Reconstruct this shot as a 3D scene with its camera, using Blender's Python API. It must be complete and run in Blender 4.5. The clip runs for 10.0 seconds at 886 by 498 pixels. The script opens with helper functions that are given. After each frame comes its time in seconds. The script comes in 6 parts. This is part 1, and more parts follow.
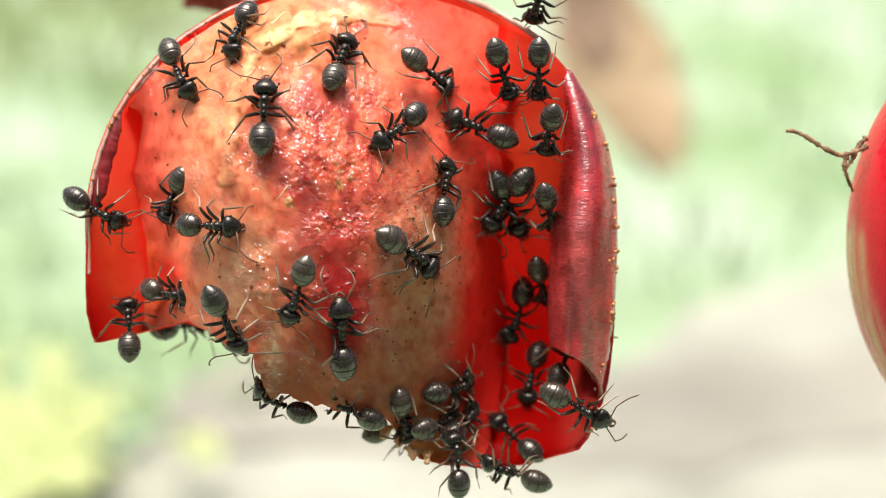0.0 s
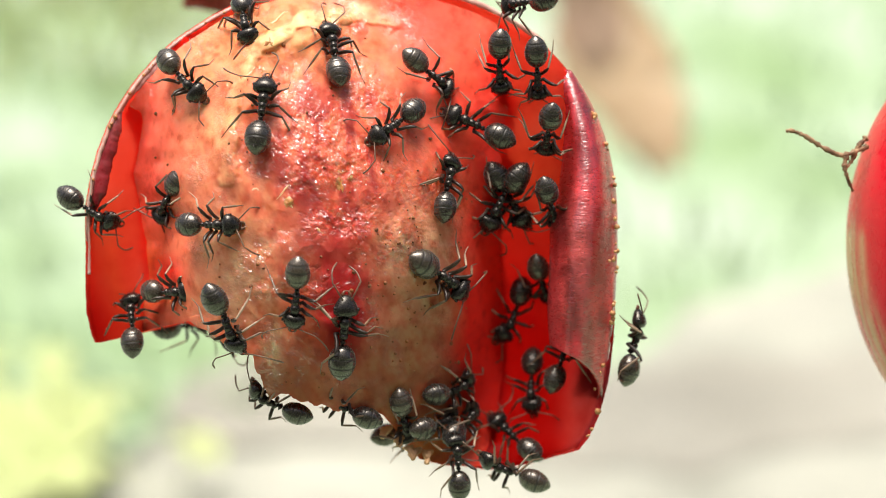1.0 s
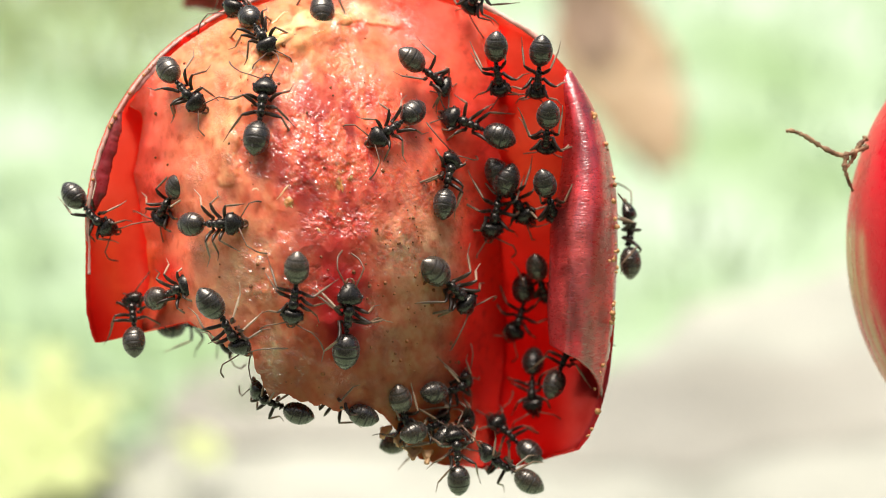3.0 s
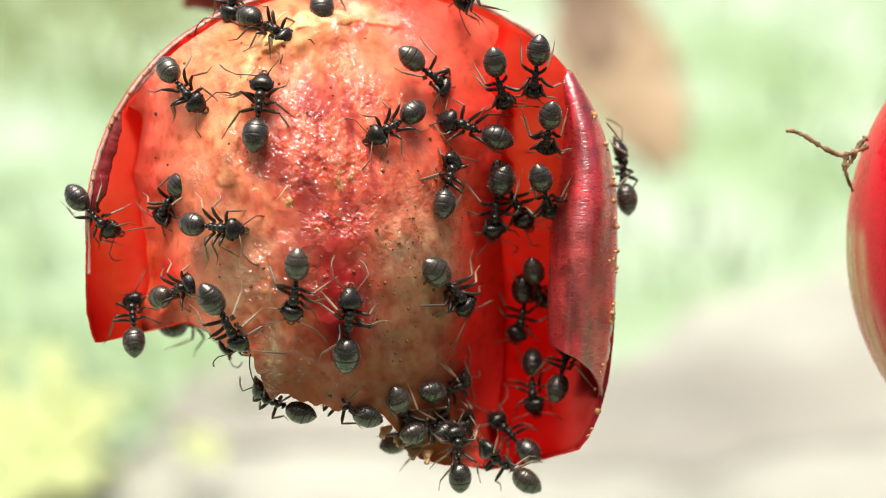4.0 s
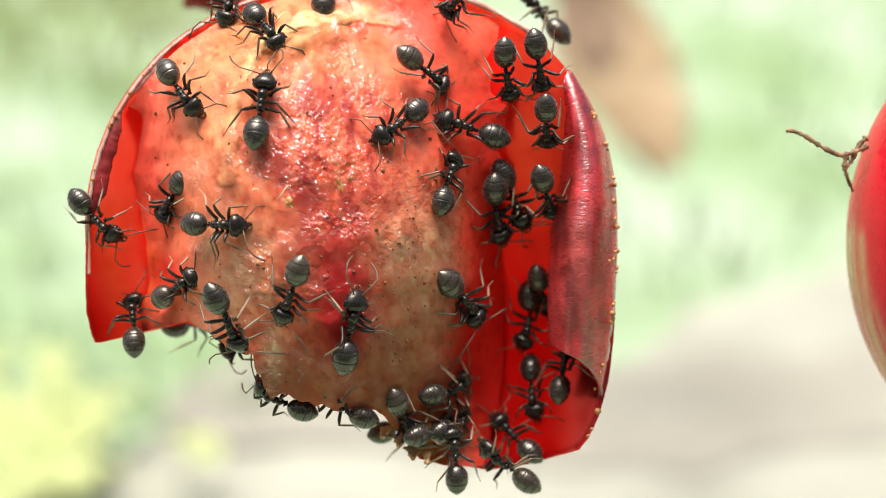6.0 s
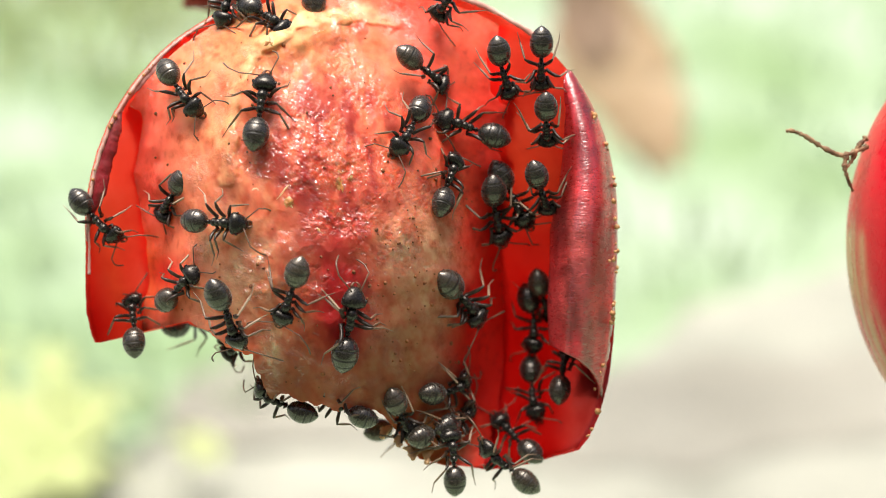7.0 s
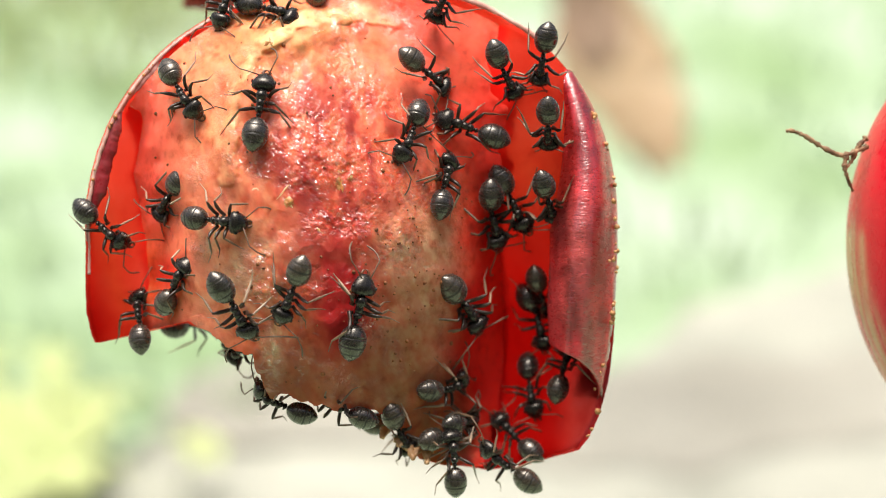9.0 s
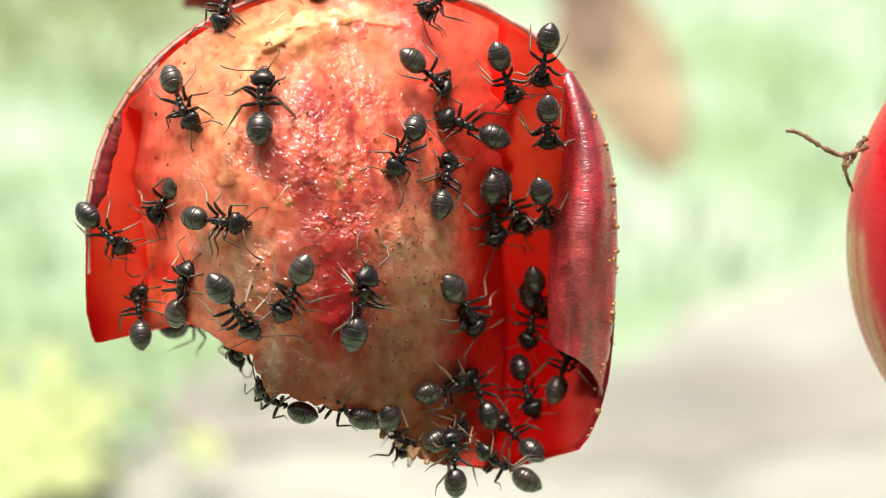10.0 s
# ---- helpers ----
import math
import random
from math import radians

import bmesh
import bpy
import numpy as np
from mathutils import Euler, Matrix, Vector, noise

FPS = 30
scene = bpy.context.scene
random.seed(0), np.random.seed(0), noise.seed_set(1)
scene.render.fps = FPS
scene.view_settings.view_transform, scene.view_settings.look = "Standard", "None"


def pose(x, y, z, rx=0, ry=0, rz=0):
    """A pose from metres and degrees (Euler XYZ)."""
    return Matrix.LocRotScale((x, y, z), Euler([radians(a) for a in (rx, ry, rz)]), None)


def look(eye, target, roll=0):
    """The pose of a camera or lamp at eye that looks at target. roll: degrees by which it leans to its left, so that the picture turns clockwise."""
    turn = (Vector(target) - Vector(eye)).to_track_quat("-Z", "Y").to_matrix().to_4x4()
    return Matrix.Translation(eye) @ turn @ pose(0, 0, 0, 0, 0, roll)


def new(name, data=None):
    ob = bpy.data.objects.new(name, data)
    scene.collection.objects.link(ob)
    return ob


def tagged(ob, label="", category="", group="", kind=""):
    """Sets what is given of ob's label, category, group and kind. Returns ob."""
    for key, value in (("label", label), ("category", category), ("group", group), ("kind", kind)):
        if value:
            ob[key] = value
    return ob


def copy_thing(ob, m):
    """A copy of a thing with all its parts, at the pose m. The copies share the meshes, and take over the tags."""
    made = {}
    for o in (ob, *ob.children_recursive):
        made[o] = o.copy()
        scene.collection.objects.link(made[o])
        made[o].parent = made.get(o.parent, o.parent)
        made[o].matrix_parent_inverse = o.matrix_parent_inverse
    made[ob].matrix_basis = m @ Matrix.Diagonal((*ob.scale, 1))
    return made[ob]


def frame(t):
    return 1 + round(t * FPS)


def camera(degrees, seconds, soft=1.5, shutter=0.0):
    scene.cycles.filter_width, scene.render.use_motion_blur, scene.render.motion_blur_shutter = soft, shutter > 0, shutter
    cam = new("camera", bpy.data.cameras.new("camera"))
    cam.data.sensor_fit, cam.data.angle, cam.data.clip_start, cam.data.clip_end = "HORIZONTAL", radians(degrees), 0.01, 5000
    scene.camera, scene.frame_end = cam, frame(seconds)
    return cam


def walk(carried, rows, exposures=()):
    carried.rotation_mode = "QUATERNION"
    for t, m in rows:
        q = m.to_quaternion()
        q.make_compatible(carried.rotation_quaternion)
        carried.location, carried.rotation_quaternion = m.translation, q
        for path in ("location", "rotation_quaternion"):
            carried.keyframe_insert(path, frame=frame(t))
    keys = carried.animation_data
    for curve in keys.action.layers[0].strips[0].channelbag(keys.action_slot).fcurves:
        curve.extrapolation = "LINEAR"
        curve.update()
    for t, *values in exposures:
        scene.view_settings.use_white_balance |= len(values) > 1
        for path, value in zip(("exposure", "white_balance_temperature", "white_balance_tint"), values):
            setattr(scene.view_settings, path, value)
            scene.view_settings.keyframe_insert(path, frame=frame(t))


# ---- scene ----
# The picture plane lies across the fruit; local x is right, y away, z up in that plane (millimetres)
MM = 0.001
DIST = 83.7            # camera to the plane through the fruit's rim
PITCH = 25.0           # the camera looks down at the garden behind
HEIGHT = 0.50
PLANE = Matrix.Translation((0, 0, HEIGHT)) @ Matrix.Rotation(radians(-PITCH), 4, "X")


def local(u, v, y=0.0):
    """Metres in the plane's space, of the place u, v (mm, as seen from the camera) at the depth y."""
    k = (DIST + y) / DIST
    return Vector((u * k * MM, y * MM, v * k * MM))


# ---- camera ----
cam = camera(30.0, 10.0, soft=0.8)
CAM_POSE = PLANE @ Matrix.Translation((0, -DIST * MM, 0)) @ Matrix.Rotation(radians(90), 4, "X")
walk(cam, [(0, CAM_POSE), (10, CAM_POSE)])
cam.data.dof.use_dof = True
cam.data.dof.focus_distance = (DIST - 2.8) * MM
cam.data.dof.aperture_fstop = 32.0
scene.view_settings.exposure = 0.98

# ---- world and sun ----
world = bpy.data.worlds.new("sky")
scene.world = world
world.use_nodes = True
wn = world.node_tree.nodes
sky = wn.new("ShaderNodeTexSky")
sky.sky_type = "NISHITA"
sky.sun_disc = False
sky.sun_elevation = radians(80)
sky.sun_rotation = radians(-51)
sky.air_density, sky.dust_density, sky.ozone_density = 0.7, 8.0, 0.5
world.node_tree.links.new(sky.outputs[0], wn["Background"].inputs[0])
wn["Background"].inputs[1].default_value = 0.088
sun = new("sun", bpy.data.lights.new("sun", "SUN"))
sun.data.energy, sun.data.angle, sun.data.color = 2.75, radians(34), (1.0, 0.95, 0.87)
sun.matrix_world = look((-0.30, 0.24, 4.0), (0, 0, 0))


# ---- materials ----
def mat(name, colors, scale=1000.0, rough=0.5, rough2=None, bump=0.0, bump_scale=None, spec=0.5, sss=0.0, radius=(1, 0.3, 0.2), thin=0.0,
        coat=0.0, detail=4.0, tint="", thin_color=None, sheen=0.0, stops=None, coords="Object", speck=None, wet=False, ridged=False, vary=None, stretch=1.0, glaze=0.0, warm=False, coat_ior=1.5):
    """A procedural surface: noise through a ramp of colours, uneven gloss, fine relief; sss in mm; thin lets light through."""
    m = bpy.data.materials.new(name)
    m.use_nodes = True
    nt, L = m.node_tree, m.node_tree.links.new
    N = nt.nodes.new
    bs = nt.nodes["Principled BSDF"]
    co = N("ShaderNodeTexCoord")
    no = N("ShaderNodeTexNoise")
    no.inputs["Scale"].default_value, no.inputs["Detail"].default_value = scale, detail
    L(co.outputs[coords], no.inputs["Vector"])
    ramp = N("ShaderNodeValToRGB")
    el = ramp.color_ramp.elements
    while len(el) < len(colors):
        el.new(0.5)
    for k, c in enumerate(colors):
        el[k].position = stops[k] if stops else 0.3 + 0.4 * k / max(1, len(colors) - 1)
        el[k].color = (*c, 1)
    L(no.outputs["Fac"], ramp.inputs[0])
    out = ramp.outputs[0]
    if tint:
        at = N("ShaderNodeAttribute")
        at.attribute_name = tint
        mx = N("ShaderNodeMix")
        mx.data_type, mx.blend_type = "RGBA", "MULTIPLY"
        mx.inputs[0].default_value = 1.0
        L(at.outputs["Color"], mx.inputs[6])
        L(out, mx.inputs[7])
        out = mx.outputs[2]
    if speck:
        sc, limit, colour = speck
        vo = N("ShaderNodeTexVoronoi")
        vo.inputs["Scale"].default_value = sc
        L(co.outputs[coords], vo.inputs["Vector"])
        lt = N("ShaderNodeMath")
        lt.operation = "LESS_THAN"
        lt.inputs[1].default_value = limit
        L(vo.outputs["Distance"], lt.inputs[0])
        mx = N("ShaderNodeMix")
        mx.data_type = "RGBA"
        mx.inputs[7].default_value = (*colour, 1)
        L(lt.outputs[0], mx.inputs[0])
        L(out, mx.inputs[6])
        out = mx.outputs[2]
    if vary:
        oi = N("ShaderNodeObjectInfo")
        mx = N("ShaderNodeMix")
        mx.data_type = "RGBA"
        mx.inputs[7].default_value = (*vary, 1)
        fr = N("ShaderNodeMath")
        fr.operation = "POWER"
        fr.inputs[1].default_value = 3.0
        L(oi.outputs["Random"], fr.inputs[0])
        L(fr.outputs[0], mx.inputs[0])
        L(out, mx.inputs[6])
        out = mx.outputs[2]
    L(out, bs.inputs["Base Color"])
    n2 = N("ShaderNodeTexNoise")
    if ridged:
        n2.noise_type = "RIDGED_MULTIFRACTAL"
    n2.inputs["Scale"].default_value, n2.inputs["Detail"].default_value = bump_scale or scale * 4, 5.0
    if ridged or stretch != 1:
        mp = N("ShaderNodeMapping")
        mp.inputs["Scale"].default_value = (1.0, 1.0, 0.5 * stretch)
        n2.inputs["Distortion"].default_value = 0.6
        L(co.outputs[coords], mp.inputs["Vector"])
        L(mp.outputs[0], n2.inputs["Vector"])
    else:
        L(co.outputs[coords], n2.inputs["Vector"])
    mr = N("ShaderNodeMapRange")
    mr.inputs["From Min"].default_value, mr.inputs["From Max"].default_value = 0.35, 0.65
    mr.inputs["To Min"].default_value, mr.inputs["To Max"].default_value = rough, rough2 if rough2 is not None else min(1, rough * 1.4)
    L(n2.outputs["Fac"], mr.inputs["Value"])
    if wet:
        dry = N("ShaderNodeMix")
        dry.inputs[2].default_value = 0.75
        L(at.outputs["Alpha"], dry.inputs[0])
        L(mr.outputs[0], dry.inputs[3])
        L(dry.outputs[0], bs.inputs["Roughness"])
    else:
        L(mr.outputs[0], bs.inputs["Roughness"])
    bs.inputs["Specular IOR Level"].default_value = spec
    if warm:
        bs.inputs["Specular Tint"].default_value = (1.0, 0.93, 0.84, 1)
    bs.inputs["Coat Weight"].default_value = coat
    bs.inputs["Coat Roughness"].default_value, bs.inputs["Coat IOR"].default_value = 0.12 if coat_ior == 1.5 else 0.26, coat_ior
    if sheen:
        bs.inputs["Sheen Weight"].default_value, bs.inputs["Sheen Roughness"].default_value = sheen, 0.4
    if sss:
        bs.inputs["Subsurface Weight"].default_value = 1.0
        bs.inputs["Subsurface Radius"].default_value = radius
        bs.inputs["Subsurface Scale"].default_value = sss * MM
    if bump:
        bu = N("ShaderNodeBump")
        bu.inputs["Strength"].default_value = 1.0
        if wet:
            L(at.outputs["Alpha"], bu.inputs["Strength"])
        bu.inputs["Distance"].default_value = bump * MM
        L(n2.outputs["Fac"], bu.inputs["Height"])
        L(bu.outputs[0], bs.inputs["Normal"])
        L(bu.outputs[0], bs.inputs["Coat Normal"])
    if glaze:                                      # a film of juice in patches, with its own torn relief
        mp3 = N("ShaderNodeMapping")
        mp3.vector_type = "TEXTURE"
        mp3.inputs["Rotation"].default_value, mp3.inputs["Scale"].default_value = (0, radians(-62), 0), (0.85, 1.0, 2.0)
        L(co.outputs[coords], mp3.inputs["Vector"])
        n3 = N("ShaderNodeTexNoise")
        n3.inputs["Scale"].default_value, n3.inputs["Detail"].default_value, n3.inputs["Distortion"].default_value = 3400, 2.0, 0.6
        L(mp3.outputs[0], n3.inputs["Vector"])
        n4 = N("ShaderNodeTexNoise")
        n4.inputs["Scale"].default_value, n4.inputs["Detail"].default_value, n4.inputs["Distortion"].default_value = 4400, 4.0, 1.6
        L(mp3.outputs[0], n4.inputs["Vector"])
        film = N("ShaderNodeMapRange")
        film.inputs["From Min"].default_value, film.inputs["From Max"].default_value, film.inputs["To Max"].default_value = 0.47, 0.55, 1.0
        L(n4.outputs["Fac"], film.inputs["Value"])
        lay = N("ShaderNodeMath")
        lay.operation = "MULTIPLY"
        L(film.outputs[0], lay.inputs[0])
        L(at.outputs["Alpha"], lay.inputs[1])
        b3 = N("ShaderNodeBump")
        b3.inputs["Distance"].default_value = glaze * MM
        L(n3.outputs["Fac"], b3.inputs["Height"])
        L(b3.outputs[0], bs.inputs["Coat Normal"])
        L(lay.outputs[0], bs.inputs["Coat Weight"])
        bs.inputs["Coat Roughness"].default_value, bs.inputs["Coat IOR"].default_value = 0.21, 2.2
    if thin:
        tr = N("ShaderNodeBsdfTranslucent")
        if thin_color:
            tr.inputs["Color"].default_value = (*thin_color, 1)
        else:
            L(out, tr.inputs["Color"])
        ms = N("ShaderNodeMixShader")
        ms.inputs[0].default_value = thin
        L(bs.outputs[0], ms.inputs[1])
        L(tr.outputs[0], ms.inputs[2])
        L(ms.outputs[0], nt.nodes["Material Output"].inputs["Surface"])
    return m


SKIN_IN = mat("inner_skin", [(0.90, 0.050, 0.052), (1.0, 0.085, 0.084), (1.0, 0.110, 0.120)], 420, 0.26, 0.46, 0.07, 1300, spec=0.16, thin=0.88, tint="tint")
SKIN_BACK = mat("red_skin_outside", [(0.42, 0.015, 0.025), (0.55, 0.03, 0.04), (0.50, 0.03, 0.04)], 250, 0.25, 0.4, 0.02, 1500, thin=0.94, thin_color=(1.0, 0.66, 0.54))
SKIN_OUT = mat("outer_skin", [(0.55, 0.50, 0.50), (0.85, 0.82, 0.82), (1.0, 0.95, 0.95)], 900, 0.24, 0.42, 0.034, 2600, spec=0.8, coat=1.0, coat_ior=1.68, stretch=5.0, thin=0.07, thin_color=(0.9, 0.05, 0.05),
               tint="tint", speck=(6500, 0.20, (0.07, 0.014, 0.014)))
FLESH = mat("wet_flesh", [(0.66, 0.46, 0.38), (0.92, 0.83, 0.77), (1.0, 1.0, 1.0), (1.0, 1.0, 1.0)], 1500, 0.24, 0.42, 0.07, 5500, spec=0.28, sss=0.16, radius=(1, 0.28, 0.16), tint="tint", detail=9, wet=True, stops=[0.28, 0.43, 0.56, 0.75], glaze=0.36)
RIM = mat("torn_rim", [(0.56, 0.24, 0.19), (0.84, 0.62, 0.54)], 700, 0.4, 0.6, 0.04, 3000, thin=0.3)
LIP = mat("lip_skin", [(0.70, 0.62, 0.60), (0.92, 0.88, 0.86), (1.0, 1.0, 1.0)], 1000, 0.25, 0.45, 0.04, 2600, spec=0.6, thin=0.12, thin_color=(0.8, 0.3, 0.25), tint="tint")
CHITIN = mat("black_chitin", [(0.004, 0.004, 0.0038), (0.012, 0.011, 0.010)], 1500, 0.20, 0.34, 0.010, 9000, spec=0.5, sheen=0.09, warm=True)
GASTER = mat("grey_black_gaster", [(0.008, 0.0076, 0.0066), (0.020, 0.0185, 0.016)], 1300, 0.20, 0.33, 0.006, 11000, spec=1.0, sheen=0.15, vary=(0.045, 0.036, 0.026), stretch=0.99, warm=True)
BAND = mat("pale_gaster_band", [(0.012, 0.011, 0.009), (0.045, 0.040, 0.033)], 2500, 0.35, 0.5, spec=0.5)
HAIR = mat("pale_hair", [(0.02, 0.018, 0.016), (0.05, 0.045, 0.04)], 2500, 0.4, 0.5, spec=0.5)
LEG = mat("brown_black_leg", [(0.010, 0.007, 0.005), (0.045, 0.024, 0.014)], 1400, 0.26, 0.42, 0.004, 9000, spec=0.4)
SHIN = mat("brown_shin", [(0.060, 0.036, 0.022), (0.20, 0.125, 0.075)], 900, 0.26, 0.42, 0.004, 9000, spec=0.45, vary=(0.38, 0.28, 0.20))
FEELER = mat("pale_brown_feeler", [(0.08, 0.045, 0.028), (0.16, 0.09, 0.055)], 1400, 0.35, 0.5, spec=0.5)
JAW = mat("red_brown_jaw", [(0.10, 0.035, 0.015), (0.16, 0.06, 0.03)], 1400, 0.3, 0.5)
EYE = mat("black_eye", [(0.008, 0.008, 0.008), (0.014, 0.013, 0.012)], 900, 0.15, 0.2)
GRAIN = mat("sand_grain", [(0.10, 0.026, 0.008), (0.26, 0.090, 0.024)], 2500, 0.7, 0.9)
AMBER = mat("amber_grit", [(0.30, 0.11, 0.03), (0.60, 0.34, 0.14)], 2500, 0.3, 0.6)
SHRED = mat("red_shred", [(0.34, 0.05, 0.04), (0.48, 0.10, 0.08)], 500, 0.3, 0.5, 0.03, 2000, thin=0.4)
SCRAP = mat("tan_scrap", [(0.50, 0.25, 0.10), (0.76, 0.50, 0.26)], 900, 0.3, 0.6, 0.05, 3000, thin=0.3)
PULP = mat("yellow_pulp", [(0.48, 0.13, 0.045), (0.58, 0.25, 0.09), (0.64, 0.36, 0.16)], 1500, 0.2, 0.5, 0.06, 4200, spec=0.4, coat=0.3, sss=0.35)
SEED = mat("pale_fibre", [(0.78, 0.36, 0.18), (0.82, 0.50, 0.28)], 700, 0.2, 0.5, 0.03, 3000, sss=0.3)
BARK = mat("dry_brown_bark", [(0.06, 0.028, 0.014), (0.22, 0.12, 0.06), (0.46, 0.31, 0.18)], 1600, 0.6, 0.9, 0.08, 3500)
WHOLE = mat("ripe_red_skin", [(0.85, 0.80, 0.80), (1.0, 1.0, 1.0)], 300, 0.24, 0.36, 0.008, 1500, spec=0.2, tint="tint")
GRASS_GROUND = mat("grassy_ground", [(0.185, 0.28, 0.13), (0.272, 0.368, 0.235), (0.35, 0.416, 0.34)], 5, 0.8, 1.0, 8, 60, detail=3, stops=[0.3, 0.5, 0.68])
SAND_PATH = mat("pale_sand_path", [(0.24, 0.247, 0.205), (0.302, 0.309, 0.26), (0.363, 0.368, 0.31)], 9, 0.85, 1.0, 5, 80, detail=3)
EARTH = mat("trodden_earth", [(0.22, 0.215, 0.18), (0.26, 0.255, 0.215), (0.30, 0.295, 0.25)], 9, 0.85, 1.0, 5, 80, detail=3)
WALL = mat("weathered_render", [(0.10, 0.085, 0.07), (0.16, 0.14, 0.115), (0.20, 0.18, 0.15)], 4, 0.8, 1.0, 3, 60)
BLADE = mat("grass_blade", [(0.25, 0.345, 0.185), (0.33, 0.42, 0.26)], 12, 0.5, 0.7, thin=0.4)
TALL = mat("yellow_green_blade", [(0.36, 0.43, 0.19), (0.46, 0.52, 0.29)], 12, 0.5, 0.7, thin=0.4)
YELLOW = mat("yellow_petal", [(0.52, 0.60, 0.24), (0.62, 0.68, 0.36)], 60, 0.5, 0.7, thin=0.4)
DRY_DARK = mat("dark_dry_leaf", [(0.30, 0.19, 0.13), (0.44, 0.31, 0.22)], 60, 0.6, 0.9, 0.2, 400, thin=0.2)
DRY_LEAF = mat("dry_brown_leaf", [(0.54, 0.36, 0.21), (0.78, 0.62, 0.43)], 60, 0.6, 0.9, 0.2, 400, thin=0.3)


# ---- mesh helpers ----
def mesh(name, verts, faces, material, smooth=True):
    me = bpy.data.meshes.new(name)
    me.from_pydata([tuple(v) for v in verts], [], faces)
    me.materials.append(material)
    if smooth:
        me.polygons.foreach_set("use_smooth", [True] * len(me.polygons))
    me.update()
    return me


def piece(name, me, parent, label=""):
    """One mesh object under a thing or a part."""
    ob = new(name, me)
    ob.parent = parent
    return tagged(ob, label)


def thing(name, label, category, group="", at=None):
    ob = new(name)
    ob.empty_display_size = 0.002
    ob.matrix_world = at if at else PLANE
    return tagged(ob, label, category, group)


def tube(path, radii, n=7, flat=1.0):
    """Verts and faces of a tapered tube along a path, closed with end caps."""
    path = [Vector(p) for p in path]
    verts, faces = [], []
    side = None
    for i, p in enumerate(path):
        d = (path[min(i + 1, len(path) - 1)] - path[max(i - 1, 0)]).normalized()
        ref = side if side else (Vector((0, 0, 1)) if abs(d.z) < 0.9 else Vector((0, 1, 0)))
        a = d.cross(ref).normalized()
        b = a.cross(d).normalized()
        side = b
        for k in range(n):
            w = 2 * math.pi * k / n
            verts.append(p + (a * math.cos(w) + b * math.sin(w) * flat) * radii[i])
    for i in range(len(path) - 1):
        for k in range(n):
            k2 = (k + 1) % n
            faces.append((i * n + k, i * n + k2, (i + 1) * n + k2, (i + 1) * n + k))
    faces.append(tuple(range(n))[::-1])
    faces.append(tuple((len(path) - 1) * n + k for k in range(n)))
    return verts, faces


def bend(points, steps=4):
    """A smooth line through the points (Catmull-Rom)."""
    p = [Vector(q) for q in points]
    p = [2 * p[0] - p[1]] + p + [2 * p[-1] - p[-2]]
    out = []
    for i in range(1, len(p) - 2):
        for s in range(steps):
            t = s / steps
            out.append(0.5 * (2 * p[i] + (p[i + 1] - p[i - 1]) * t + (2 * p[i - 1] - 5 * p[i] + 4 * p[i + 1] - p[i + 2]) * t * t
                              + (3 * p[i] - p[i - 1] - 3 * p[i + 1] + p[i + 2]) * t ** 3))
    out.append(p[-2])
    return out


def joined(parts):
    verts, faces = [], []
    for v, f in parts:
        k = len(verts)
        verts += list(v)
        faces += [tuple(i + k for i in q) for q in f]
    return verts, faces


LATTICE = np.random.RandomState(7).rand(256, 256)


def grain(u, v, size, octaves=3, seed=0):
    """Smooth value noise of about -1 to 1 with features of that size (mm)."""
    total, amp, norm = 0.0, 1.0, 0.0
    u, v = np.asarray(u, float), np.asarray(v, float)
    for o in range(octaves):
        x, y = u / size * 2 ** o + 31.7 * (o + 1) + 17.3 * seed + 400, v / size * 2 ** o + 11.3 * (o + 1) + 7.1 * seed + 400
        xi, yi = np.floor(x).astype(int), np.floor(y).astype(int)
        fx, fy = x - xi, y - yi
        fx, fy = fx * fx * (3 - 2 * fx), fy * fy * (3 - 2 * fy)
        g = lambda a, b: LATTICE[a % 256, b % 256]
        total = total + amp * ((g(xi, yi) * (1 - fx) + g(xi + 1, yi) * fx) * (1 - fy) + (g(xi, yi + 1) * (1 - fx) + g(xi + 1, yi + 1) * fx) * fy - 0.5) * 2
        norm += amp
        amp *= 0.5
    return total / norm


def blob(u, v, cu, cv, ru, rv):
    return np.exp(-(((u - cu) / ru) ** 2 + ((v - cv) / rv) ** 2))


def paint(me, colors, wet=None):
    """A colour for each vertex; wet: how rough with juice the surface is there."""
    at = me.color_attributes.new("tint", "FLOAT_COLOR", "POINT")
    at.data.foreach_set("color", np.c_[np.clip(colors, 0, 1), np.ones(len(colors)) if wet is None else wet].ravel().astype(np.float32))


# ---- ground and garden behind ----
def ground_at(u, v):
    """Where the line of sight through u, v (mm) meets the ground."""
    eye = CAM_POSE.translation
    way = (PLANE.to_3x3() @ Vector((u, DIST, v))).normalized()
    return eye - way * (eye.z / way.z)


